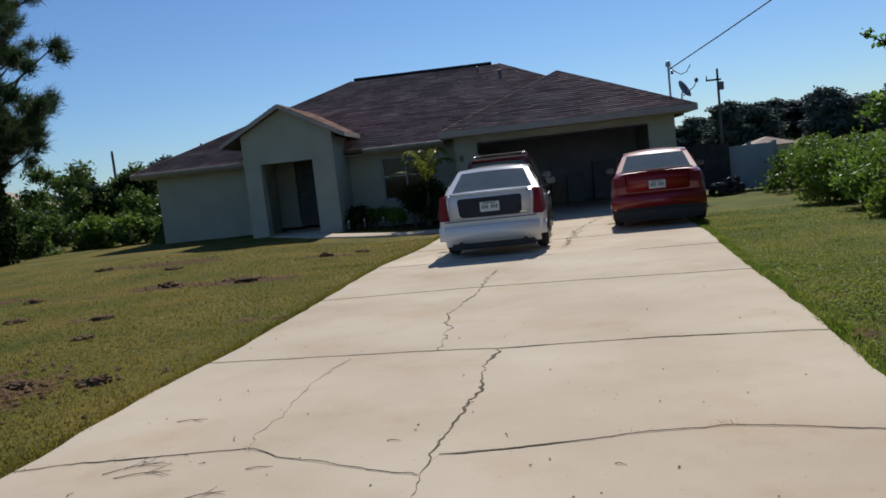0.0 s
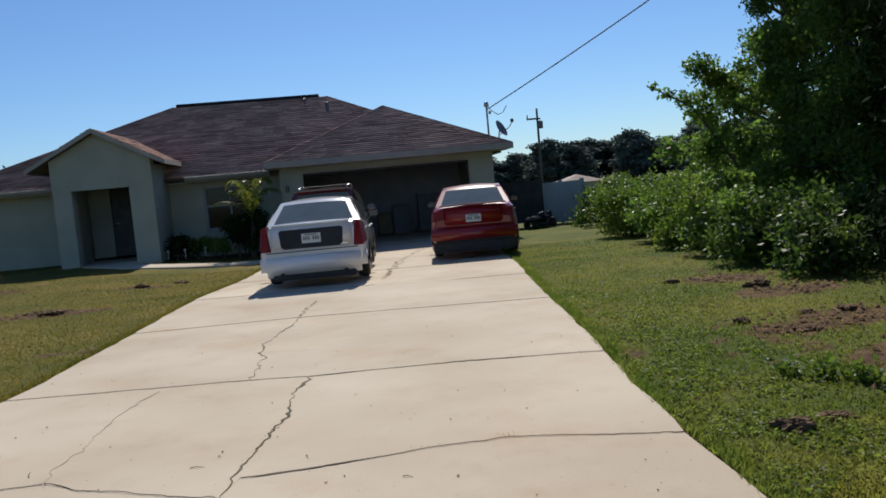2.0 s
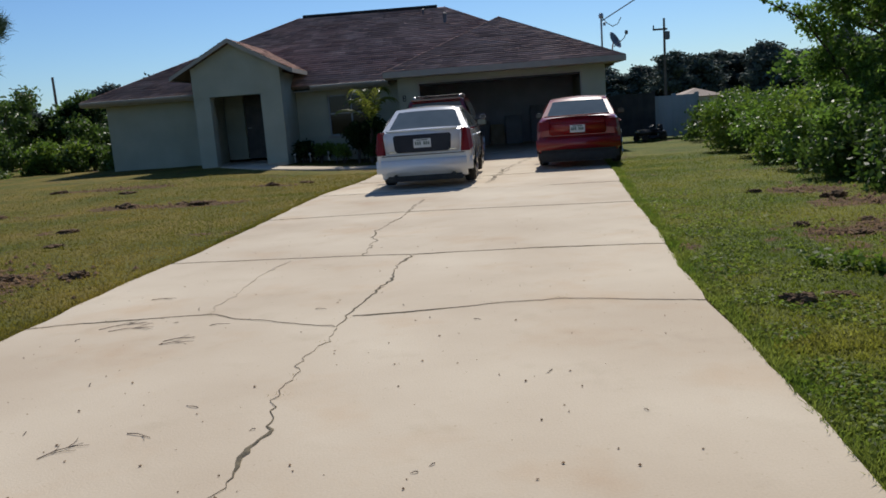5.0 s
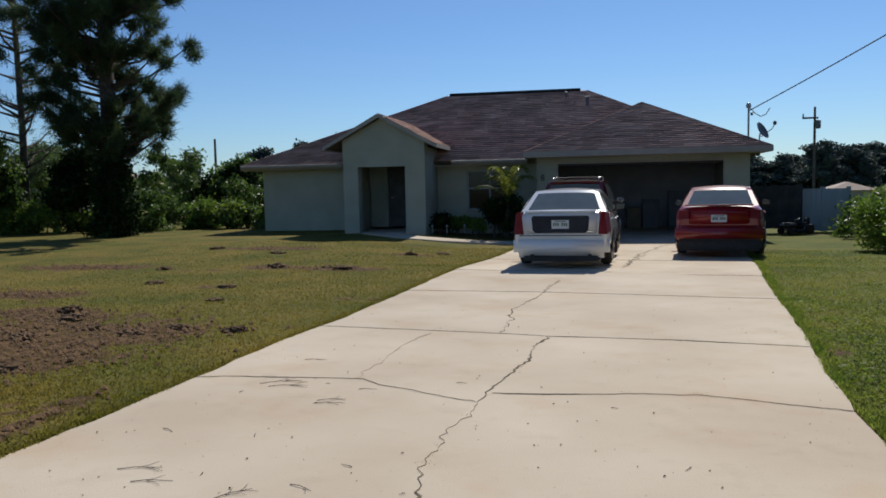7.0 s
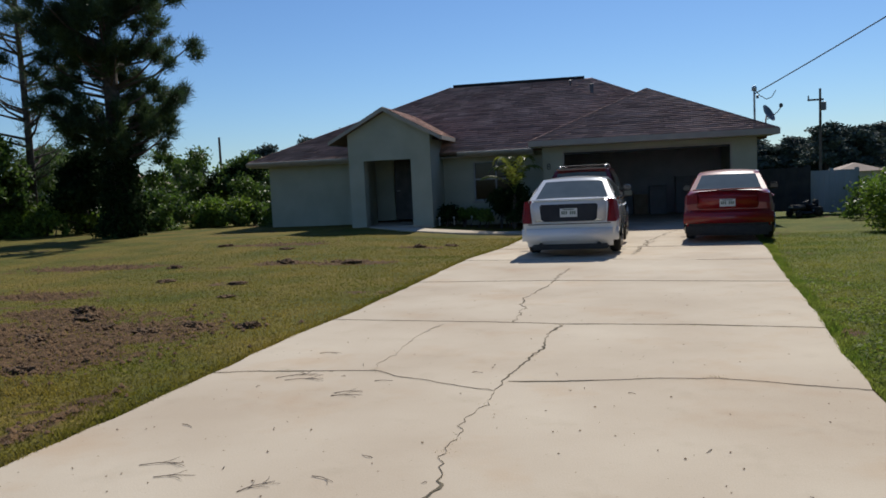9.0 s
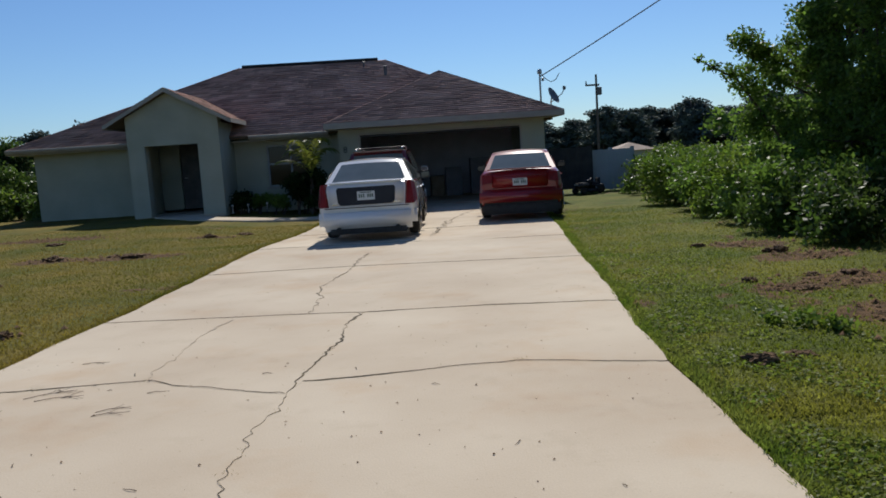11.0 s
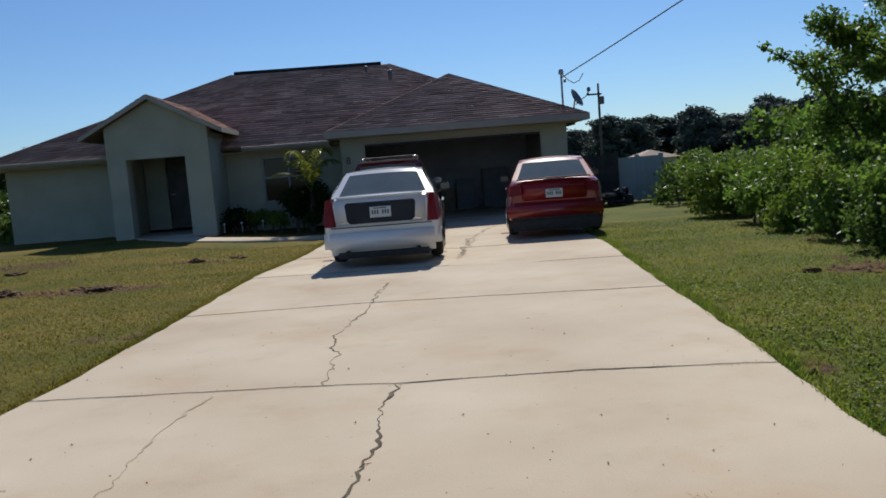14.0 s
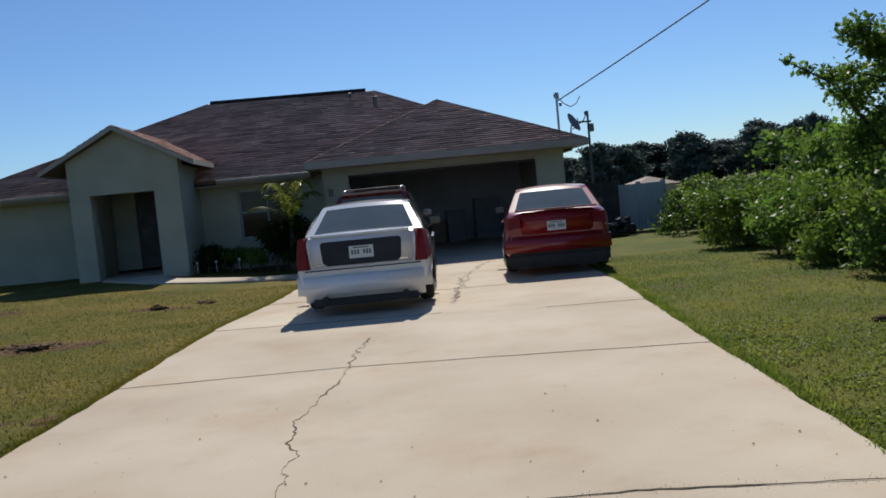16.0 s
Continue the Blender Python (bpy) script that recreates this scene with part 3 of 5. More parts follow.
# window
win = part("window", box(WX0, WX1, MY + 0.12, MY + 0.125, WZ0, WZ1, 0), WINDOW_GLASS, house, "dark single-hung window with white bars")
for x in (WX0, (WX0 + WX1) / 2 - 0.025, WX1 - 0.05):
    part("window_frame", box(x, x + 0.05, MY + 0.06, MY + 0.11, WZ0, WZ1, 0.004), FRAME_WHITE, win)
for z in (WZ0, 1.44, WZ1 - 0.05):
    part("window_frame", box(WX0 + 0.05, WX1 - 0.05, MY + 0.065, MY + 0.105, z, z + 0.05, 0.004), FRAME_WHITE, win)
part("window_sill", box(WX0 - 0.06, WX1 + 0.06, MY - 0.05, MY + 0.06, WZ0 - 0.07, WZ0, 0.008), FASCIA, win)

# roofs
roof = empty("roof")
roof.parent = house


def roof_face(el, er, tr, tl, label=""):
    """A shingled slope from its eave (left, right) to its top (right, left)."""
    el, er, tr, tl = (np.array(p, float) for p in (el, er, tr, tl))
    nrm = np.cross(er - el, (tl + tr) / 2 - el)
    nrm /= np.linalg.norm(nrm)
    if nrm[2] < 0:
        nrm = -nrm
    part("roof_deck", slab3([tuple(p - nrm * 0.012) for p in ((el, er, tr, tl) if np.linalg.norm(tr - tl) > 0.05 else (el, er, tr))], 0.09), SHADED_DECK, roof)
    rng = np.random.default_rng(int(abs(el[0] * 100 + el[1] * 10)) + 5)
    rows = max(4, int(np.linalg.norm((tl + tr - el - er) / 2) / 0.15))
    vs, fs = [], []
    for k in range(rows):
        t0, t1 = k / rows, (k + 1.15) / rows
        t1 = min(t1, 1.0)
        a0, b0 = el + (tl - el) * t0, er + (tr - er) * t0
        a1, b1 = el + (tl - el) * t1, er + (tr - er) * t1
        w = np.linalg.norm(b0 - a0)
        if w < 0.1:
            continue
        cuts = np.concatenate([[0.0], np.sort(rng.random(max(1, int(w / 0.3)))), [1.0]])
        for u0, u1 in zip(cuts, cuts[1:]):
            if u1 - u0 < 1e-3:
                continue
            h = nrm * (0.013 + 0.012 * rng.random() ** 2)
            p = [a0 + (b0 - a0) * u0 + h, a0 + (b0 - a0) * u1 + h, a1 + (b1 - a1) * u1 + nrm * 0.001, a1 + (b1 - a1) * u0 + nrm * 0.001,
                 a0 + (b0 - a0) * u0 - nrm * 0.004, a0 + (b0 - a0) * u1 - nrm * 0.004]
            i = len(vs)
            vs += p
            fs += [(i, i + 1, i + 2, i + 3), (i + 4, i + 5, i + 1, i)]
    ob = arrays("shingles", np.array(vs), np.array(fs), SHINGLE, roof, label)
    tagged(ob, kind="stuff")


def fascia(a, b, drop=0.16, gutter=True):
    a, b = Vector(a), Vector(b)
    d = (b - a).normalized()
    out = Vector((d.y, -d.x, 0))
    bm = bmesh.new()
    prof = [(0.0, 0.0), (0.11, -0.01), (0.12, -0.05), (0.08, -0.11), (0.0, -drop)] if gutter else [(0.0, 0.0), (0.03, 0.0), (0.03, -drop), (0.0, -drop)]
    rings = [[bm.verts.new(p + out * o + Vector((0, 0, h))) for o, h in prof] for p in (a, b)]
    n = len(prof)
    for i in range(n):
        bm.faces.new((rings[0][i], rings[0][(i + 1) % n], rings[1][(i + 1) % n], rings[1][i]))
    bm.faces.new(rings[0])
    bm.faces.new(rings[1])
    part("gutter" if gutter else "fascia", bm, FASCIA, roof)


def ridge_cap(a, b, material, r=0.07):
    a, b = Vector(a), Vector(b)
    part("ridge_cap", tube([a, b], r, r, 6), material, roof)


# garage hip
GE0, GE1, GEY, GEZ = -1.45, 5.70, 22.2, 2.54
GPX, GPY, GPZ = 2.24, 25.9, 4.27
BACK_Y = 27.3
roof_face((GE0, GEY, GEZ), (GE1, GEY, GEZ), (GPX + 0.01, GPY, GPZ), (GPX - 0.01, GPY, GPZ))
roof_face((GE1, GEY, GEZ), (GE1, BACK_Y, GEZ), (GPX, BACK_Y, GPZ), (GPX, GPY, GPZ))
roof_face((GE0, BACK_Y, GEZ), (GE0, GEY, GEZ), (GPX, GPY, GPZ), (GPX, BACK_Y, GPZ))
ridge_cap((GE0, GEY, GEZ), (GPX, GPY, GPZ), SHINGLE, 0.018)
ridge_cap((GE1, GEY, GEZ), (GPX, GPY, GPZ), SHINGLE, 0.018)
ridge_cap((GPX, GPY, GPZ), (GPX, BACK_Y, GPZ), SHINGLE, 0.018)
fascia((GE0, GEY, GEZ), (GE1, GEY, GEZ), 0.17, False)
fascia((GE1, GEY, GEZ), (GE1, BACK_Y, GEZ), 0.17, False)
fascia((GE0, MY, GEZ), (GE0, GEY, GEZ), 0.17, False)
part("soffit", box(GE0 + 0.02, GE1 - 0.02, GEY + 0.03, GY, 2.36, 2.38, 0), SOFFIT, roof)
part("soffit", box(5.22, GE1 - 0.02, GY, BACK_Y, 2.36, 2.38, 0), SOFFIT, roof)
part("soffit", box(GE0 + 0.02, -1.12, GY, MY, 2.36, 2.38, 0), SOFFIT, roof)
# main hip
ME0, ME1, MEY, MEZ, MEB = -11.25, 5.6, 23.4, 2.38, 33.0
RX0, RX1, RY, RZ = -4.88, 0.40, 28.1, 5.0
roof_face((ME0, MEY, MEZ), (ME1, MEY, MEZ), (RX1, RY, RZ), (RX0, RY, RZ))
roof_face((ME1, MEB, MEZ), (ME0, MEB, MEZ), (RX0, RY, RZ), (RX1, RY, RZ))
roof_face((ME0, MEB, MEZ), (ME0, MEY, MEZ), (RX0, RY, RZ), (RX0, RY + 0.01, RZ))
roof_face((ME1, MEY, MEZ), (ME1, MEB, MEZ), (RX1, RY + 0.01, RZ), (RX1, RY, RZ))
ridge_cap((ME0, MEY, MEZ), (RX0, RY, RZ), SHINGLE, 0.018)
ridge_cap((ME1, MEY, MEZ), (RX1, RY, RZ), SHINGLE, 0.018)
part("ridge_vent", tube([(RX0 + 0.1, RY, RZ + 0.02), (RX1 - 0.25, RY, RZ + 0.02)], 0.075, 0.075, 6), RIDGE, roof, "black ridge vent")
fascia((ME0, MEY, MEZ), (-7.6, MEY, MEZ))
fascia((-3.9, MEY, MEZ), (GE0, MEY, MEZ))
fascia((ME0, MEB, MEZ), (ME0, MEY, MEZ), 0.16, False)
part("soffit", box(ME0 + 0.02, -7.15, MEY + 0.02, MY, 2.21, 2.23, 0), SOFFIT, roof)
part("soffit", box(-4.5, GE0, MEY + 0.02, MY, 2.21, 2.23, 0), SOFFIT, roof)
part("soffit", box(ME0 + 0.02, -10.72, MY, 32.5, 2.21, 2.23, 0), SOFFIT, roof)
# portico gable roof
PX, PZ, PEL, PER, PEZ, PFY, PBY = -5.90, 3.84, -7.70, -4.10, 2.86, 21.78, 26.0
roof_face((PER, PFY, PEZ), (PER, PBY, PEZ), (PX, PBY, PZ), (PX, PFY, PZ))
roof_face((PEL, PBY, PEZ), (PEL, PFY, PEZ), (PX, PFY, PZ), (PX, PBY, PZ))
for x1 in (PEL, PER):
    bm = bmesh.new()
    q = [(PX, PZ - 0.01), (x1, PEZ - 0.01), (x1, PEZ - 0.12), (PX, PZ - 0.13)]
    f = bm.faces.new([bm.verts.new((x, PFY - 0.04, z)) for x, z in q])
    r = bmesh.ops.extrude_face_region(bm, geom=[f])
    bmesh.ops.translate(bm, verts=[v for v in r["geom"] if isinstance(v, bmesh.types.BMVert)], vec=(0, 0.03, 0))
    part("barge_board", bm, FASCIA, roof)
fascia((PER, PFY, PEZ), (PER, MEY + 0.7, PEZ), 0.12, False)
fascia((PEL, MEY + 0.7, PEZ), (PEL, PFY, PEZ), 0.12, False)
# vents on the roof
slope = (RZ - MEZ) / (RY - MEY)
for vx, vy, s in ((0.42, 26.9, 1.0), (-0.35, 27.6, 0.6)):
    vz = MEZ + slope * (vy - MEY)
    part("roof_vent", tube([(vx, vy, vz - 0.1), (vx, vy, vz + 0.2 * s), (vx, vy - 0.02, vz + 0.32 * s)], 0.055 * s, 0.075 * s, 10), DISH, roof, "small dark roof vent pipe")
# house number
txt = bpy.data.curves.new("house_number", "FONT")
txt.body, txt.size, txt.extrude, txt.align_x = "8", 0.27, 0.008, "CENTER"
num = new("house_number", txt)
num.data.materials.append(BLACK_PLASTIC)
num.matrix_world = pose(-0.93, GY - 0.012, 1.66, 90, 0, 0)
tagged(num, "black house number eight on the stucco pier", "house number")

# walkway to the porch
part_walk = part("walkway", prism([(-5.9, 20.9), (-5.1, 20.15), (-4.4, 19.95), (-3.5, 19.85), (-2.5, 19.8), (-1.28, 19.8), (-1.28, 20.8), (-2.5, 20.8), (-3.5, 20.85), (-4.5, 21.0), (-5.0, 21.5), (-5.2, 21.94), (-6.5, 21.94), (-6.4, 21.4)], 0.0, 0.17, 0.01), CONCRETE)
for v in part_walk.data.vertices:
    v.co.z = ground_z(v.co.x, v.co.y) + (0.035 if v.co.z > 0.08 else -0.1)
tagged(part_walk, "pale concrete walkway leading to the porch", "path", kind="structure")


# ---- vehicles ----
def wheel(parent, x, y, r=0.33, w=0.21, rim_material=None):
    s = 1 if x > 0 else -1
    hub = part("wheel", lathe([(0.05, -w / 2), (r * 0.72, -w / 2), (r * 0.93, -w / 2 + 0.01), (r, -w / 2 + 0.05), (r, w / 2 - 0.05), (r * 0.93, w / 2 - 0.01), (r * 0.72, w / 2), (0.05, w / 2 - 0.06)], 28, "x"), RUBBER, parent, "black tyre", True)
    hub.location = (x, y, r)
    bm = lathe([(0.03, 0.0), (0.06, 0.02), (r * 0.62, -0.01), (r * 0.70, 0.02), (r * 0.70, -0.06)], 28, "x")
    rim = part("rim", bm, rim_material or ALLOY, hub, "" if rim_material else "alloy rim", True)
    rim.location = (s * (w / 2 - 0.005), 0, 0)
    rim.scale = (s, 1, 1)
    for k in range(5):
        a = 2 * math.pi * k / 5
        sp = part("spoke", tube([(s * (w / 2 + 0.01), 0, 0), (s * (w / 2 + 0.02), 0.6 * r * math.cos(a), 0.6 * r * math.sin(a))], 0.03, 0.02, 6), rim_material or ALLOY, hub)
    return hub


def loft(stations, n=9, cap=True):
    """A car body: each station is (y, half width, z low, z shoulder, z top, tumble)."""
    bm = bmesh.new()
    rings = []
    for y, w, z0, zs, z1, tb in stations:
        half = [(0.0, z0), (w * 0.6, z0), (w * 0.93, z0 + 0.03), (w * 0.985, z0 + (zs - z0) * 0.3), (w, z0 + (zs - z0) * 0.65), (w * 0.985, zs - 0.03), (w * (1 - tb * 0.5), zs + (z1 - zs) * 0.55), (w * (1 - tb), z1 - 0.008), (w * 0.5, z1 + 0.006), (0.0, z1 + 0.012)]
        ring = [bm.verts.new((x, y, z)) for x, z in half] + [bm.verts.new((-x, y, z)) for x, z in reversed(half[1:-1])]
        rings.append(ring)
    k = len(rings[0])
    for a, b in zip(rings, rings[1:]):
        for i in range(k):
            bm.faces.new((a[i], a[(i + 1) % k], b[(i + 1) % k], b[i]))
    for ring in (rings[0], rings[-1]):
        bm.faces.new(ring)
    return bm


def smooth_body(ob, levels=2):
    md = ob.modifiers.new("smooth", "SUBSURF")
    md.levels = md.render_levels = levels
    return ob


def cabin(parent, paint, b, t, roof_material=None, doors=2):
    """Pillars, roof and panes. b, t: (y rear, y front, half width, z) at the belt and at the roof's edge."""
    (by0, by1, bw, bz), (ty0, ty1, tw, tz) = b, t

    def rear(u, v, o=0.0):
        x = (2 * u - 1) * (bw + (tw - bw) * v)
        bulge = 0.10 * (1 - (2 * u - 1) ** 2)
        return (x, by0 + (ty0 - by0) * v - bulge * (1 - 0.3 * v) - o, bz + (tz - bz) * v + 0.02 * (1 - (2 * u - 1) ** 2) * v + o * 0.6)

    def front(u, v, o=0.0):
        x = (2 * u - 1) * (bw + (tw - bw) * v)
        bulge = 0.14 * (1 - (2 * u - 1) ** 2)
        return (x, by1 + (ty1 - by1) * v + bulge * (1 - 0.4 * v) + o, bz + (tz - bz) * v + 0.02 * (1 - (2 * u - 1) ** 2) * v + o * 0.6)

    def side(s):
        def fn(u, v, o=0.0):
            x = bw + (tw - bw) * v + 0.03 * math.sin(math.pi * v) * 1.2 + o
            y0, y1 = by0 + (ty0 - by0) * v, by1 + (ty1 - by1) * v
            return (s * x, y0 + (y1 - y0) * u, bz + (tz - bz) * v + o * 0.3)
        return fn

    def top(u, v):
        x = (2 * u - 1) * tw
        b0, b1 = rear(u, 1)[1], front(u, 1)[1]
        return (x, b0 + (b1 - b0) * v, tz + 0.02 * (1 - (2 * u - 1) ** 2) + 0.045 * math.sin(math.pi * v) * (1 - 0.5 * (2 * u - 1) ** 2))
    bm = bmesh.new()
    for fn in (rear, front, side(1), side(-1)):
        patch(fn, 10, 8, bm)
    bmesh.ops.remove_doubles(bm, verts=bm.verts, dist=0.004)
    part("cabin_frame", bm, paint, parent, smooth=True)
    part("roof", patch(top, 10, 10), roof_material or paint, parent, smooth=True)
    part("rear_window", patch(lambda u, v: rear(0.07 + 0.86 * u, 0.07 + 0.8 * v, 0.006), 10, 8), CAR_GLASS, parent, "tinted rear window", True)
    part("windscreen", patch(lambda u, v: front(0.06 + 0.88 * u, 0.07 + 0.84 * v, 0.006), 10, 8), CAR_GLASS, parent, "windscreen", True)
    for s in (1, -1):
        fn = side(s)
        spans = ((0.12, 0.46), (0.5, 0.86)) if doors == 2 else ((0.08, 0.3), (0.33, 0.6), (0.63, 0.9))
        for u0, u1 in spans:
            part("side_window", patch(lambda u, v: fn(u0 + (u1 - u0) * u, 0.08 + 0.8 * v, 0.005), 6, 6), CAR_GLASS, parent, "tinted side window", True)


def mirror(parent, x, y, z, paint):
    s = 1 if x > 0 else -1
    m = part("wing_mirror", box(min(x, x + s * 0.2), max(x, x + s * 0.2), y, y + 0.11, z, z + 0.14, 0.035), paint, parent, smooth=True)
    part("mirror_glass", box(min(x + s * 0.025, x + s * 0.18), max(x + s * 0.025, x + s * 0.18), y - 0.004, y - 0.001, z + 0.02, z + 0.12, 0), CAR_GLASS, m)
    part("mirror_arm", tube([(x - s * 0.06, y + 0.06, z - 0.03), (x + s * 0.05, y + 0.06, z + 0.03)], 0.025, 0.025, 6), BLACK_PLASTIC, m)


def number_plate(parent, z, y, x=0.0, tilt=0.0):
    p = part("number_plate", box(x - 0.155, x + 0.155, y - 0.006, y, z - 0.078, z + 0.078, 0.004), PLATE, parent, "white number plate with dark characters")
    for k in range(7):
        if k == 3:
            continue
        cx = x - 0.115 + 0.038 * k
        part("character", box(cx - 0.012, cx + 0.012, y - 0.0085, y - 0.0062, z - 0.03, z + 0.03, 0), PLATE_INK, p)
    part("plate_band", box(x - 0.1, x + 0.1, y - 0.0085, y - 0.0062, z + 0.05, z + 0.064, 0), PLATE_INK, p)
    return p


def arch(parent, x, y, r):
    s = 1 if x > 0 else -1
    bm = bmesh.new()
    n = 14
    rows = []
    for k in range(n + 1):
        a = math.pi * (-0.06 + 1.12 * k / n)
        rows.append([bm.verts.new((x + dx, y + rr * math.cos(a), r + rr * math.sin(a))) for rr, dx in ((0.0, 0.0), (r * 1.14, 0.0), (r * 1.16, s * 0.012), (r * 1.22, s * 0.004))])
    for a, b in zip(rows, rows[1:]):
        for i in range(3):
            bm.faces.new((a[i], a[i + 1], b[i + 1], b[i]) if i else (a[0], a[1], b[1]))
    part("wheel_arch", bm, BLACK_PLASTIC, parent)


def white_sedan(m):
    e = empty("sedan", m)
    tagged(e, "white four-door sedan parked on the driveway, rear to the street", "car")
    smooth_body(part("body", loft([(0.02, 0.74, 0.40, 0.72, 0.86, 0.10), (0.0, 0.80, 0.36, 0.70, 0.98, 0.11), (0.06, 0.855, 0.30, 0.72, 1.03, 0.10), (0.22, 0.885, 0.26, 0.76, 1.055, 0.09), (0.55, 0.895, 0.24, 0.80, 1.06, 0.10), (1.2, 0.898, 0.22, 0.82, 1.02, 0.10), (2.4, 0.898, 0.22, 0.80, 0.98, 0.10), (3.5, 0.895, 0.22, 0.76, 0.95, 0.12), (4.2, 0.88, 0.24, 0.70, 0.86, 0.14), (4.65, 0.82, 0.26, 0.60, 0.76, 0.16), (4.82, 0.66, 0.32, 0.52, 0.64, 0.16)]), WHITE_PAINT, e, smooth=True))
    cabin(e, WHITE_PAINT, (0.52, 3.75, 0.80, 1.0), (1.22, 2.55, 0.60, 1.405))
    # rear face
    part("bumper", box(-0.868, 0.868, -0.06, 0.45, 0.19, 0.615, 0.10), WHITE_PAINT, e, "white rear bumper", True)
    part("bumper_trim", box(-0.74, 0.74, -0.062, -0.03, 0.592, 0.606, 0.004), BLACK_PLASTIC, e)
    part("valance", box(-0.70, 0.70, 0.0, 0.5, 0.13, 0.23, 0.03), BLACK_PLASTIC, e, "dark lower valance")
    part("trunk_lid", box(-0.66, 0.66, -0.035, 0.1, 0.63, 1.03, 0.03), WHITE_PAINT, e, smooth=True)
    bm = bmesh.new()
    q = [(-0.50, 0.69), (-0.45, 0.645), (0.45, 0.645), (0.50, 0.69), (0.52, 0.92), (0.49, 0.955), (-0.49, 0.955), (-0.52, 0.92)]
    f = bm.faces.new([bm.verts.new((x, -0.038, z)) for x, z in q])
    r = bmesh.ops.extrude_face_region(bm, geom=[f])
    bmesh.ops.translate(bm, verts=[v for v in r["geom"] if isinstance(v, bmesh.types.BMVert)], vec=(0, -0.006, 0))
    part("plate_recess", bm, PANEL_GREY, e, "dark grey plate recess")
    number_plate(e, 0.80, -0.046)
    part("trunk_edge", box(-0.64, 0.64, -0.05, 0.03, 1.02, 1.045, 0.01), WHITE_PAINT, e)
    part("badge", box(0.48, 0.58, -0.04, -0.034, 0.66, 0.675, 0), CHROME, e)
    part("badge", box(-0.60, -0.50, -0.04, -0.034, 0.66, 0.675, 0), CHROME, e)
    for s in (1, -1):
        bm = bmesh.new()
        q = [(0.70, -0.048, 0.62), (0.83, -0.02, 0.62), (0.89, 0.2, 0.68), (0.85, 0.24, 0.98), (0.795, 0.0, 1.02), (0.73, -0.03, 1.03)]
        vs = [bm.verts.new((s * x, y, z)) for x, y, z in q]
        back = [bm.verts.new((s * x * 0.93, y + 0.1, z)) for x, y, z in q]
        bm.faces.new((vs[0], vs[1], vs[4], vs[5]))
        bm.faces.new((vs[1], vs[2], vs[3], vs[4]))
        for i in range(6):
            bm.faces.new((vs[i], vs[(i + 1) % 6], back[(i + 1) % 6], back[i]))
        part("tail_light", bm, TAIL_RED, e, "tall red tail light")
        part("exhaust_tip", lathe([(0.02, -0.09), (0.04, -0.09), (0.042, 0.1), (0.02, 0.1)], 14), BLACK_PLASTIC, e).matrix_local = pose(s * 0.52, 0.07, 0.22, 90, 0, 0)
        mirror(e, s * 0.86, 2.75, 1.0, BLACK_PLASTIC)
        for y in (1.0, 3.88):
            arch(e, s * 0.90, y, 0.33)
            wheel(e, s * 0.765, y)
        for y in (1.55, 2.45):
            part("door_handle", tube([(s * 0.90, y, 0.86), (s * 0.925, y + 0.03, 0.865), (s * 0.925, y + 0.17, 0.87), (s * 0.90, y + 0.2, 0.87)], 0.012, 0.012, 6), CHROME, e)
    return e


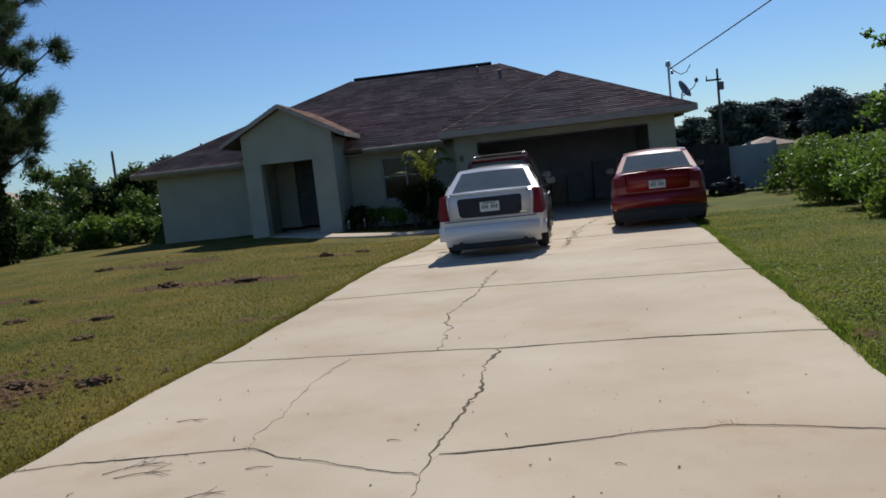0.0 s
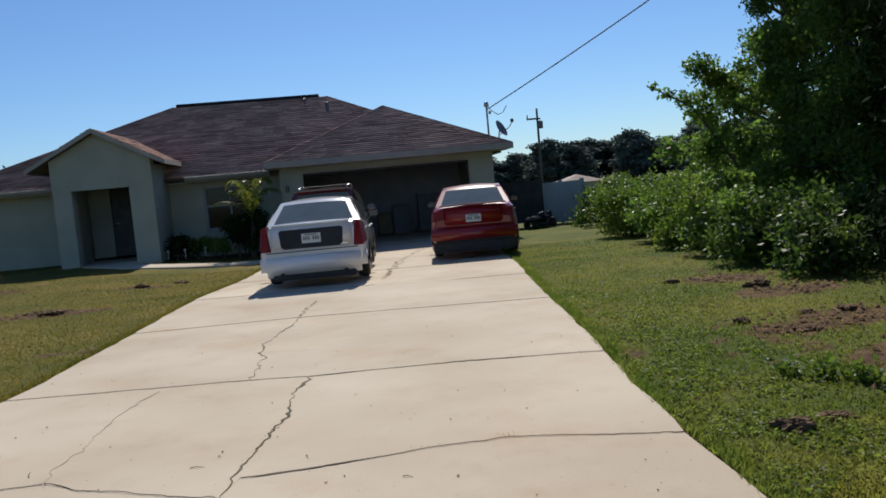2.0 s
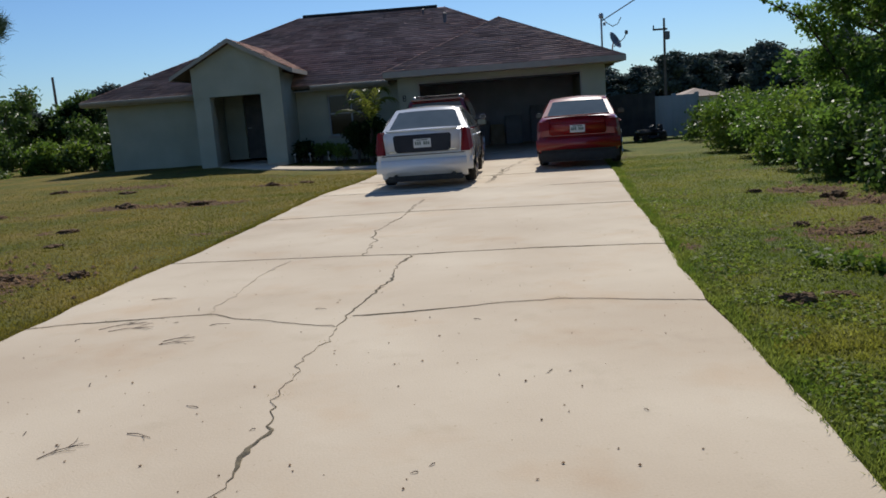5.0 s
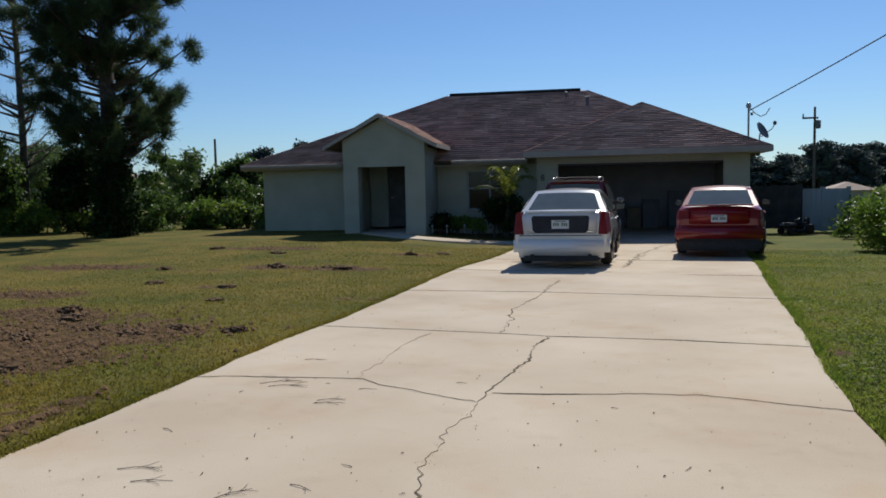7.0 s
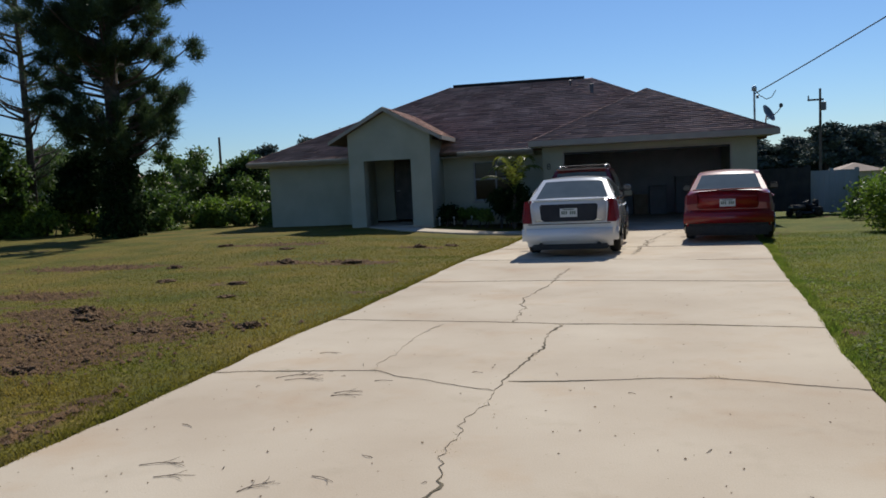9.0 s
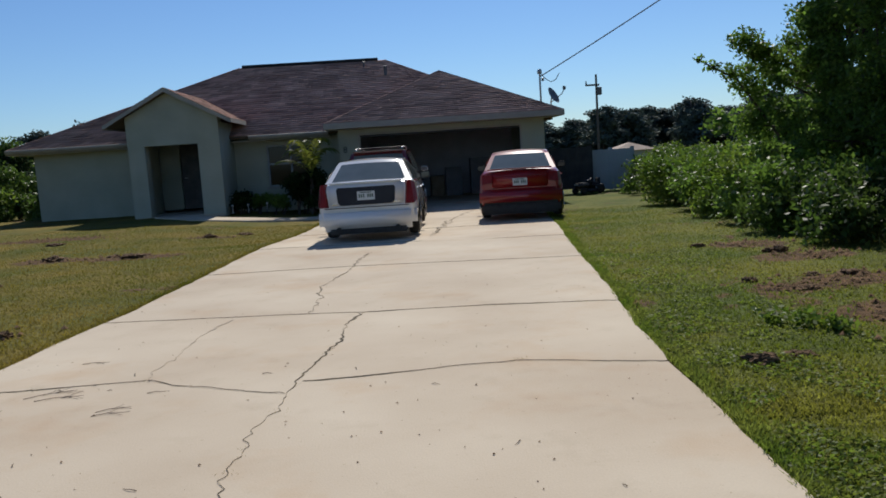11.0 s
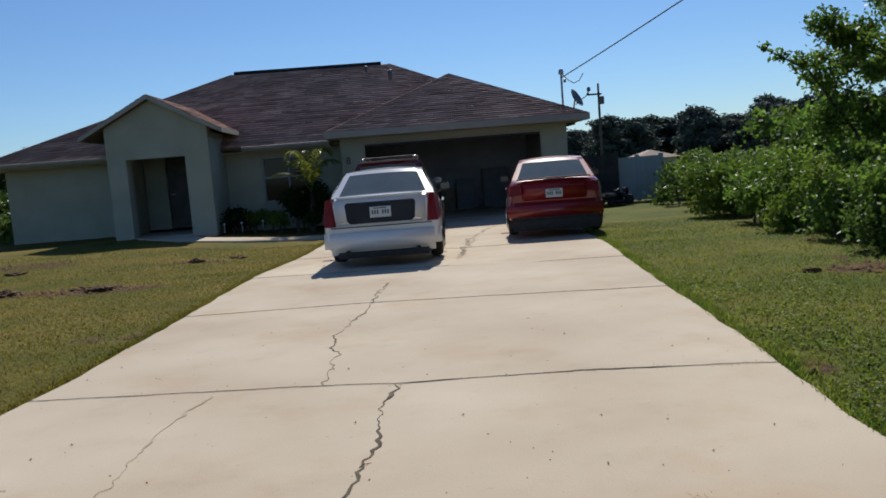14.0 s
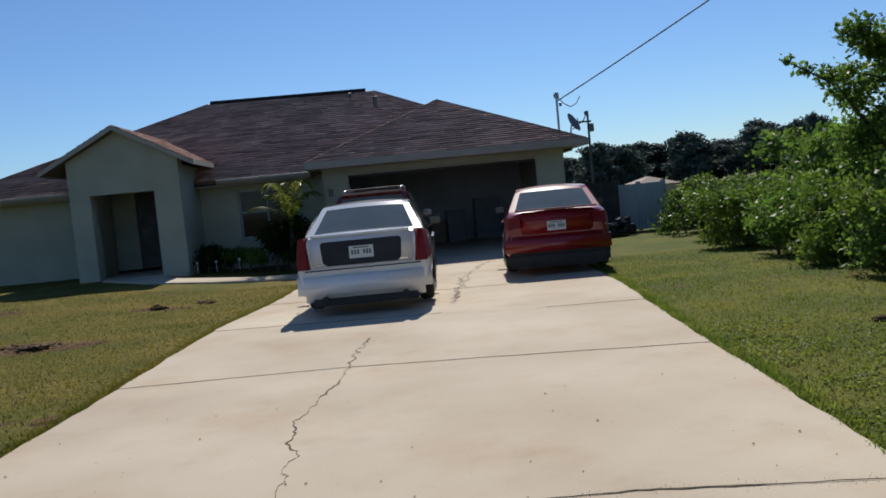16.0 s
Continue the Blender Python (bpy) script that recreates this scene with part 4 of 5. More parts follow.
def red_sedan(m):
    e = empty("sedan", m)
    tagged(e, "red four-door sedan parked with its wheels at the grass edge", "car")
    smooth_body(part("body", loft([(0.03, 0.72, 0.36, 0.70, 0.90, 0.10), (0.0, 0.80, 0.32, 0.70, 1.02, 0.10), (0.07, 0.86, 0.28, 0.74, 1.07, 0.10), (0.25, 0.895, 0.25, 0.78, 1.10, 0.10), (0.6, 0.91, 0.22, 0.82, 1.09, 0.10), (1.3, 0.915, 0.22, 0.84, 1.04, 0.10), (2.5, 0.915, 0.22, 0.82, 1.0, 0.10), (3.5, 0.91, 0.22, 0.78, 0.96, 0.12), (4.2, 0.89, 0.24, 0.72, 0.86, 0.14), (4.7, 0.82, 0.26, 0.60, 0.74, 0.16), (4.86, 0.66, 0.32, 0.52, 0.62, 0.16)]), RED_PAINT, e, smooth=True))
    cabin(e, RED_PAINT, (0.50, 3.85, 0.80, 1.04), (1.25, 2.6, 0.625, 1.44))
    part("bumper", box(-0.885, 0.885, -0.045, 0.3, 0.34, 0.68, 0.06), RED_PAINT, e, smooth=True)
    # black carried up over red bodywork that lies in shade
    part("valance", box(-0.85, 0.85, -0.05, 0.4, 0.14, 0.40, 0.06), BLACK_PLASTIC, e, "black lower bumper, built up to stand in for shade")
    part("trunk_lid", box(-0.60, 0.60, -0.02, 0.1, 0.70, 1.06, 0.03), RED_PAINT, e, smooth=True)
    part("spoiler", box(-0.68, 0.68, -0.05, 0.12, 1.085, 1.115, 0.012), RED_PAINT, e, "red boot-lid lip spoiler")
    part("trim_bar", box(-0.55, 0.55, -0.03, -0.018, 0.93, 0.955, 0.004), TAIL_RED, e, "dark red trim bar")
    number_plate(e, 0.82, -0.028)
    for s in (1, -1):
        bm = bmesh.new()
        q = [(0.60, -0.028, 0.82), (0.82, -0.005, 0.80), (0.875, 0.18, 0.83), (0.85, 0.2, 0.99), (0.80, 0.01, 1.0), (0.60, -0.026, 1.0)]
        vs = [bm.verts.new((s * x, y, z)) for x, y, z in q]
        back = [bm.verts.new((s * x * 0.93, y + 0.1, z)) for x, y, z in q]
        bm.faces.new((vs[0], vs[1], vs[4], vs[5]))
        bm.faces.new((vs[1], vs[2], vs[3], vs[4]))
        for i in range(6):
            bm.faces.new((vs[i], vs[(i + 1) % 6], back[(i + 1) % 6], back[i]))
        part("tail_light", bm, TAIL_RED, e, "red tail light")
        part("exhaust_tip", lathe([(0.02, -0.08), (0.04, -0.08), (0.042, 0.1), (0.02, 0.1)], 14), BLACK_PLASTIC, e).matrix_local = pose(s * 0.5, 0.0, 0.22, 90, 0, 0)
        mirror(e, s * 0.88, 2.8, 1.02, BLACK_PLASTIC)
        for y in (1.05, 3.9):
            arch(e, s * 0.915, y, 0.33)
            wheel(e, s * 0.805, y)
        for y in (1.6, 2.5):
            part("door_handle", tube([(s * 0.91, y, 0.88), (s * 0.94, y + 0.03, 0.885), (s * 0.94, y + 0.17, 0.89), (s * 0.91, y + 0.2, 0.89)], 0.012, 0.012, 6), RED_PAINT, e)
    part("aerial", box(-0.02, 0.02, 1.45, 1.6, 1.455, 1.49, 0.012), BLACK_PLASTIC, e)
    return e


def suv(m):
    e = empty("suv", m)
    tagged(e, "silver sport utility vehicle with maroon roof and roof rails", "car")
    smooth_body(part("body", loft([(0.03, 0.80, 0.42, 0.80, 1.0, 0.06), (0.0, 0.86, 0.38, 0.82, 1.06, 0.06), (0.1, 0.90, 0.34, 0.86, 1.10, 0.06), (0.5, 0.915, 0.32, 0.88, 1.10, 0.06), (2.4, 0.92, 0.32, 0.88, 1.08, 0.06), (3.2, 0.915, 0.32, 0.86, 1.06, 0.08), (4.0, 0.89, 0.34, 0.80, 0.98, 0.10), (4.4, 0.80, 0.38, 0.70, 0.86, 0.12)]), SILVER_PAINT, e, smooth=True))
    cabin(e, MAROON, (0.04, 3.3, 0.85, 1.06), (0.30, 2.45, 0.66, 1.68), MAROON, 3)
    part("bumper", box(-0.88, 0.88, -0.08, 0.15, 0.42, 0.66, 0.05), BLACK_PLASTIC, e, smooth=True)
    part("roof_spoiler", box(-0.62, 0.62, 0.12, 0.42, 1.68, 1.72, 0.015), MAROON, e)
    number_plate(e, 0.86, -0.02)
    for s in (1, -1):
        part("roof_rail", tube([(s * 0.56, 0.45, 1.710), (s * 0.57, 0.52, 1.770), (s * 0.57, 1.4, 1.795), (s * 0.57, 2.2, 1.780), (s * 0.56, 2.3, 1.720)], 0.018, 0.018, 8), METAL, e, "silver roof rail", True)
        part("tail_light", box(min(s * 0.76, s * 0.9), max(s * 0.76, s * 0.9), -0.02, 0.12, 0.80, 1.12, 0.03), TAIL_RED, e)
        mirror(e, s * 0.90, 2.75, 1.10, SILVER_PAINT)
        for y in (0.85, 3.45):
            arch(e, s * 0.922, y, 0.36)
            wheel(e, s * 0.835, y, 0.36)
    for y in (0.8, 1.9):
        part("cross_bar", tube([(-0.57, y, 1.785), (0.57, y, 1.785)], 0.014, 0.014, 8), BLACK_PLASTIC, e)
    return e


white_sedan(pose(0.09, 12.3, -0.01, -0.6, 0, -3.5))
suv(pose(0.18, 17.75, -0.098, 0, 0, -4))
red_sedan(pose(3.24, 15.2, -0.082, 0, 0, -9.5))

# ---- beyond the garage corner ----
fence = empty("vinyl_fence", Matrix.Translation((7.22, 24.6, -0.06)))
tagged(fence, "pale grey vinyl panel fence beside the house", "fence")
for k in range(12):
    part("board", box(-0.62 + 0.15 * k, -0.475 + 0.15 * k, -0.02, 0.02, -0.02, 1.3, 0.006), VINYL, fence)
for x in (-0.66, 0.5, 1.24):
    part("post", box(x - 0.06, x + 0.06, 0.025, 0.14, -0.05, 1.36, 0.01), VINYL, fence)
for z in (0.15, 1.15):
    part("rail", box(-0.62, 1.24, 0.022, 0.06, z, z + 0.09, 0.006), VINYL, fence)
gate = empty("side_gate", Matrix.Translation((6.1, 24.2, 0)))
tagged(gate, "dark wooden side gate next to the garage", "gate")
for k in range(10):
    part("board", box(-0.85 + 0.17 * k, -0.684 + 0.17 * k, -0.015, 0.015, 0.02, 1.36 + 0.02 * (k % 2), 0.005), DARK_FENCE, gate)
for z in (0.3, 1.1):
    part("rail", box(-0.85, 0.85, 0.017, 0.06, z, z + 0.09, 0.005), DARK_FENCE, gate)
for x in (-0.86, 0.86):
    part("post", box(x - 0.05, x + 0.05, 0.02, 0.12, -0.05, 1.42, 0.008), DARK_FENCE, gate)


# mower shape stands in for a dark vehicle of unknown make
mower = empty("riding_mower", pose(6.6, 23.2, -0.1, 0, 0, 115))
tagged(mower, "small dark vehicle by the fence, shaped as a riding mower", "mower")
part("hood", box(-0.28, 0.28, 0.1, 0.85, 0.32, 0.62, 0.08), BLACK_PLASTIC, mower, smooth=True)
part("deck", box(-0.42, 0.42, -0.45, 0.25, 0.10, 0.26, 0.05), BLACK_PLASTIC, mower, smooth=True)
part("seat", box(-0.2, 0.2, -0.6, -0.2, 0.5, 0.62, 0.05), BLACK_PLASTIC, mower, smooth=True)
part("headlight", box(-0.18, 0.18, 0.84, 0.87, 0.48, 0.56, 0.02), CHROME, mower, "shiny headlight")
part("seat_back", box(-0.2, 0.2, -0.68, -0.58, 0.5, 0.85, 0.04), BLACK_PLASTIC, mower, smooth=True)
part("steering_wheel", lathe([(0.13, 0.0), (0.15, 0.012), (0.17, 0.0), (0.15, -0.012)], 18), BLACK_PLASTIC, mower).matrix_local = pose(0, 0.0, 0.78, -25, 0, 0)
part("fender", box(-0.45, 0.45, -0.75, -0.2, 0.38, 0.5, 0.05), BLACK_PLASTIC, mower, smooth=True)
for x, y, r in ((-0.4, -0.5, 0.25), (0.4, -0.5, 0.25), (-0.36, 0.65, 0.18), (0.36, 0.65, 0.18)):
    wheel(mower, x, y, r, 0.16, BLACK_PLASTIC)

mower.scale = (0.58, 0.58, 0.58)
# satellite dish
dish = empty("satellite_dish", Matrix.Translation((5.48, 22.75, 2.69)))
tagged(dish, "dark grey satellite dish on the roof corner", "satellite dish")
bowl = part("bowl", lathe([(0.0, 0.0), (0.1, 0.008), (0.2, 0.035), (0.27, 0.07), (0.275, 0.07), (0.2, 0.028), (0.1, 0.0), (0.0, -0.008)], 28), DISH, dish, smooth=True)
bowl.matrix_local = pose(0.0, 0.0, 0.28, 62, 0, 55)
part("mast", tube([(-0.02, 0.1, -0.2), (-0.02, 0.1, 0.12), (0.0, 0.03, 0.26)], 0.022, 0.022, 8), METAL, dish)
part("arm", tube([(0.0, 0.0, 0.12), (0.28, -0.12, 0.33), (0.36, -0.15, 0.48)], 0.014, 0.014, 6), METAL, dish)
part("feed_horn", box(0.31, 0.40, -0.2, -0.1, 0.44, 0.56, 0.02), DISH, dish)

# service mast with cable
MAST = Vector((5.16, 22.9, 3.74))
mast = empty("service_mast", Matrix.Translation((MAST.x, MAST.y, 0)))
tagged(mast, "metal service mast through the roof with insulators", "mast")
part("conduit", tube([(0, 0, 2.4), (0, 0, 3.70)], 0.03, 0.03, 10), METAL, mast)
part("weather_head", lathe([(0.03, 3.68), (0.07, 3.68), (0.075, 3.76), (0.05, 3.82), (0.0, 3.83)], 14), METAL, mast)
part("insulator", lathe([(0.02, -0.05), (0.045, -0.04), (0.03, 0.0), (0.045, 0.04), (0.02, 0.05)], 12), DISH, mast).location = (0.08, -0.05, 3.5)
part("drip_loop", tube([(0.03, -0.02, 3.68), (0.15, -0.1, 3.52), (0.3, -0.2, 3.4), (0.42, -0.35, 3.45), (0.5, -0.5, 3.62)], 0.012, 0.012, 5), WIRE, mast)
CABLE_TO = Vector((16.8, -6.0, 11.9))
pts = []
for i in range(25):
    t = i / 24
    p = (MAST + Vector((0, 0, -0.15))).lerp(CABLE_TO, t)
    p.z -= 0.5 * 4 * t * (1 - t)
    pts.append(p)
cable = part("service_cable", tube(pts, 0.016, 0.016, 6), WIRE)
tagged(cable, "black overhead service cable running to the house mast", "cable")


def utility_pole(m, h, arm=True):
    e = empty("utility_pole", m)
    tagged(e, "distant weathered wooden utility pole", "utility pole", "far poles")
    part("pole", tube([(0, 0, -0.3), (0, 0, h)], 0.17, 0.12, 10), WOODPOLE, e)
    if arm:
        part("cross_arm", box(-1.3, 0.35, -0.09, 0.03, h - 1.3, h - 1.1, 0.02), WOODPOLE, e)
        part("insulator", tube([(-1.2, 0, h - 1.1), (-1.2, 0, h - 0.7)], 0.09, 0.06, 8), DISH, e)
        part("transformer", lathe([(0.1, h - 2.4), (0.28, h - 2.35), (0.28, h - 1.5), (0.1, h - 1.45)], 12), DISH, e).location = (0.3, -0.2, 0)
    return e


utility_pole(pose(24.2, 92.0, 0, 0, 0, 0), 9.6)
utility_pole(pose(-39.8, 78.0, 0, 0, 0, 0), 7.3, False)

# low stand-in for the neighbour's house beyond the fence
nb = empty("garden_shed", Matrix.Translation((10.4, 31.0, 0)))
tagged(nb, "low cream stand-in for a neighbour's house with a tan shingle roof", "shed")
part("wall", box(-0.8, 0.8, 0, 1.6, -0.1, 1.25, 0.02), CREAM, nb)
bm = bmesh.new()
e0 = [bm.verts.new(p) for p in ((-0.95, -0.2, 1.25), (0.95, -0.2, 1.25), (0.95, 1.8, 1.25), (-0.95, 1.8, 1.25))]
ap = [bm.verts.new((0, 0.6, 1.62)), bm.verts.new((0, 1.0, 1.62))]
for q in ((e0[0], e0[1], ap[0]), (e0[1], e0[2], ap[1], ap[0]), (e0[2], e0[3], ap[1]), (e0[3], e0[0], ap[0], ap[1]), tuple(reversed(e0))):
    bm.faces.new(q)
part("roof", bm, TAN_ROOF, nb)
nb.scale = (1, 1, 0.88)
nb2 = empty("neighbour_house", Matrix.Translation((-44.0, 58.0, 0)))
tagged(nb2, "far grey house with a pale tan roof beyond the trees", "house")
part("wall", box(-5, 5, 0, 8, -0.1, 2.4, 0.02), VINYL, nb2)
bm = bmesh.new()
e0 = [bm.verts.new(p) for p in ((-5.6, -0.6, 2.4), (5.6, -0.6, 2.4), (5.6, 8.6, 2.4), (-5.6, 8.6, 2.4))]
ap = [bm.verts.new((-1.5, 4, 4.2)), bm.verts.new((1.5, 4, 4.2))]
for q in ((e0[0], e0[1], ap[1], ap[0]), (e0[1], e0[2], ap[1]), (e0[2], e0[3], ap[0], ap[1]), (e0[3], e0[0], ap[0]), tuple(reversed(e0))):
    bm.faces.new(q)
part("roof", bm, TAN_ROOF, nb2)

# ---- trees and bushes ----
rng = np.random.default_rng(11)
# great bush at the right of the lawn


def thicket_top(x, y):
    return 0.8 + 0.35 * noise.noise((x, y, 1))


shrub("thicket", "tall dense green thicket along the lawn", rng, (8.0, 9.8, 0.25), (11.4, 14.0, 4.1), 100, 0.26, 0.58, 80000, 0.042, LEAF, "thicket", thicket_top)
shrub("thicket", "dense thicket at the lawn's edge, deep shade put into its leaf colour", rng, (7.85, 3.9, 0.25), (11.3, 8.6, 6.2), 64, 0.6, 1.2, 110000, 0.06, LEAF_DARK_SHADED, "thicket", thicket_top)
shrub("thicket", "dense thicket at the lawn's edge, deep shade put into its leaf colour", rng, (6.6, 0.5, 0.25), (10.5, 4.0, 5.6), 30, 0.8, 1.4, 30000, 0.07, LEAF_DARK_SHADED, "thicket", thicket_top)
tree("oak", "broadleaf tree with spreading leafy branches above the thicket", rng, (9.35, 13.0, 0), 8.2, 0.16, 150, 0.30, 72000, 0.044, LEAF, 2.5, 0.12)
# crown kept wide above the view to hold sky light off the thicket
tree("oak", "broadleaf tree rising from the thicket, shade put into its leaf colour", rng, (9.0, 4.8, 0), 8.5, 0.24, 70, 1.0, 80000, 0.08, LEAF_DARK_SHADED, 3.6, 0.45)
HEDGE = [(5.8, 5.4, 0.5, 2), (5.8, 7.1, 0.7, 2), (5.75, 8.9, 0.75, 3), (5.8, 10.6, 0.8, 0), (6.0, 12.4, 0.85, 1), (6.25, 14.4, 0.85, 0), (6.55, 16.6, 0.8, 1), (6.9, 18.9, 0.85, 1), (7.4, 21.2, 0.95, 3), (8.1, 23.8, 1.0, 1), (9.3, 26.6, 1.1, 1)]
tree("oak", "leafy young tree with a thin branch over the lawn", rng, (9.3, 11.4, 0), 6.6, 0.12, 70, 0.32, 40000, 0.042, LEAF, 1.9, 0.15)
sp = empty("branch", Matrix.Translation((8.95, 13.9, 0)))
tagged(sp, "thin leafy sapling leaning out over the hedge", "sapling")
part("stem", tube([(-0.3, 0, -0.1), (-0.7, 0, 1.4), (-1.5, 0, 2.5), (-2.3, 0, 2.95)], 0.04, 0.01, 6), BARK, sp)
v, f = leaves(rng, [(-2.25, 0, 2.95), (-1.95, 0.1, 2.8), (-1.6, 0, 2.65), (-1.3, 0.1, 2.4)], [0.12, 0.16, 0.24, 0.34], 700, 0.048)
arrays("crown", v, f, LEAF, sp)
# shade near the thicket is set by the leaf colour each bush gets
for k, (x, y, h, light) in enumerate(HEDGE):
    shrub("bush", ("bright overgrown green bush along the lawn", "bright overgrown green bush along the lawn", "bush under the thicket with shade put into its leaf colour", "leafy green bush with half shade put into its leaf colour")[light], rng, (x + 0.25, y - 1.1, 0.1), (x + 2.6, y + 1.1, h), 34, 0.14, 0.5, 12000 if k < 7 else 8000, 0.045 if k < 7 else 0.06, (LEAF, LEAF_LIGHT, LEAF_DARK_SHADED, LEAF_MID)[light], "bush", None, "hedge bushes")
for k in range(6):
    x, y = 12 + 3 * k, 22 + 4 * (k % 3)
    shrub("bush", "overgrown green bush in the vacant lot", rng, (x - 1.6, y - 1.8, 0.2), (x + 1.6, y + 1.8, 1.9 + 0.3 * (k % 2)), 16, 0.5, 0.9, 5000, 0.11, LEAF_LIGHT if k % 2 else LEAF, "bush", None, "vacant lot bushes")
# left
for k in range(10):
    x, y = -12.2 - 1.9 * k, 26.2 - 0.55 * k + 1.0 * (k % 2)
    shrub("bush", "wild green bush beyond the lawn", rng, (x - 1.3, y - 0.9, 0.15), (x + 1.3, y + 1.0, 0.9 + 0.25 * (k % 3)), 26, 0.2, 0.5, 6500, 0.07, (LEAF_MID, LEAF_LIGHT, LEAF_MID)[k % 3], "bush", None, "wild lot bushes")
for k in range(9):
    x, y = -14.0 - 2.3 * k, 31.5 + 1.2 * (k % 2)
    shrub("bush", "tall dull-green scrub behind the low bushes", rng, (x - 1.4, y - 1.0, 0.3), (x + 1.4, y + 1.0, 1.8 + 0.2 * k + 0.5 * (k % 3)), 30, 0.25, 0.6, 6000, 0.08, (LEAF_MID, LEAF_DARK_SHADED, LEAF_MID)[k % 3], "bush", None, "tall scrub")
for k in range(7):
    x, y = -17.0 - 4.5 * k, 44 + 3 * (k % 3)
    shrub("bush", "tall scrub behind the lot", rng, (x - 2.4, y - 1.6, 0.3), (x + 2.4, y + 1.6, 2.6 + 0.45 * k), 24, 0.5, 1.0, 4500, 0.15, LEAF_MID, "bush", None, "far scrub")


def pine(m, height, trunk_r, clumps, spread, low, needles, label):
    e = empty("pine_tree", m)
    bm = bmesh.new()
    tube([(0, 0, -0.2), (0.05, 0, height * 0.4), (-0.1, 0.1, height * 0.75), (0, 0, height)], trunk_r, 0.06, 10, bm)
    vs = []
    for i in range(clumps):
        h = low + (1 - low) * rng.random()
        a = rng.random() * 2 * math.pi
        reach = spread * (0.3 + 0.7 * rng.random()) * (0.42 + 0.62 * math.sin(math.pi * (0.12 + 0.82 * (h - low) / (1 - low))))
        root = Vector((0, 0, height * (h - 0.03)))
        tip = Vector((math.cos(a) * reach, math.sin(a) * reach, height * h + 0.32 * reach))
        part("limb", tube([root, root.lerp(tip, 0.55) - Vector((0, 0, 0.1 * reach)), tip], 0.06, 0.015, 5), BARK, e)
        along = np.array(tip - root)
        along /= np.linalg.norm(along)
        for q in range(3):
            c0 = np.array(root.lerp(tip, 1.0 - 0.2 * q)) + rng.normal(size=3) * 0.28 * (q > 0)
            c = c0 + along * (rng.random((needles, 1)) - 0.5) * 0.3 + rng.normal(size=(needles, 3)) * 0.10
            d = along * 0.55 + rng.normal(size=(needles, 3)) * 0.55 + np.array([0, 0, 0.15])
            d /= np.linalg.norm(d, axis=1)[:, None]
            L = (0.2 + 0.2 * rng.random(needles))[:, None]
            s = np.cross(d, rng.normal(size=(needles, 3)))
            s /= np.linalg.norm(s, axis=1)[:, None]
            vs.append(np.stack([c - s * 0.012, c + s * 0.012, c + d * L], 1).reshape(-1, 3))
    part("trunk", bm, BARK, e, smooth=True)
    v = np.concatenate(vs)
    arrays("needles", v, np.arange(len(v)).reshape(-1, 3), NEEDLE, e)
    tagged(e, label, "tree")
    return e


pn = pine(Matrix.Translation((-14.9, 21.4, 0.1)), 10.2, 0.36, 125, 3.3, 0.27, 330, "tall dark pine with a vine-covered trunk")
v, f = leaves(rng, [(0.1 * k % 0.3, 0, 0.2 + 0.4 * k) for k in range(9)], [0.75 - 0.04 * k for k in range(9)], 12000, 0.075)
arrays("vine", v, f, LEAF_DARK_SHADED, pn, "dark creeper round the trunk")
pine(Matrix.Translation((-20.6, 24.5, 0.1)), 10.5, 0.16, 60, 2.6, 0.2, 40, "thin sparse pine with bare branches")
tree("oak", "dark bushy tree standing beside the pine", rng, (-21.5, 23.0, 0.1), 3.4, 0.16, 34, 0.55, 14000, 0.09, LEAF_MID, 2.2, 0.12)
tree("oak", "dark bushy tree standing beside the pine", rng, (-18.6, 25.0, 0.0), 3.0, 0.14, 26, 0.5, 10000, 0.09, LEAF_DARK_SHADED, 1.6, 0.12)
tree("oak", "dark bushy tree standing beside the pine", rng, (-26.0, 25.0, 0.0), 5.2, 0.2, 34, 0.8, 14000, 0.11, LEAF_DARK_SHADED, 2.8, 0.12)
tree("oak", "young scrub tree in the overgrown lot", rng, (-16.0, 33.0, 0.0), 2.9, 0.1, 24, 0.4, 5000, 0.08, LEAF_MID, 1.3, 0.3)

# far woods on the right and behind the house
protos = [tree("far_tree", "distant dark tree in a wood line", rng, (30 + 9 * k, 100, 0), 9.0 + 1.2 * (k % 3), 0.3, 34, 1.2, 5000, 0.3, FAR_LEAF_HAZED, 3.4, 0.12, "", False) for k in range(3)]
for k in range(3):
    protos[k]["group"] = "far wood"
    protos[k].scale = (1, 1, 0.62)
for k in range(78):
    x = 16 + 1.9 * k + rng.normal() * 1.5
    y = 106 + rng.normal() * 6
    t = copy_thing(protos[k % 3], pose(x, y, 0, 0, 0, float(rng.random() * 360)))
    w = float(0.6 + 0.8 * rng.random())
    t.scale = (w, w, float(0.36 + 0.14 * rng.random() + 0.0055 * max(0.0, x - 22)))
for k in range(8):
    x, y = -30 + 4.6 * k + rng.normal() * 1.6, 112 + rng.normal() * 5
    t = copy_thing(protos[k % 3], pose(x, y, 0, 0, 0, float(rng.random() * 360)))
    t.scale = (1, 1, float(0.5 + 0.4 * rng.random()))
for k in range(14):
    x, y = -36 - 6 * k + rng.normal() * 2, 105 + rng.normal() * 5
    t = copy_thing(protos[k % 3], pose(x, y, 0, 0, 0, float(rng.random() * 360)))
    t.scale = (1, 1, float(0.35 + 0.25 * rng.random()))

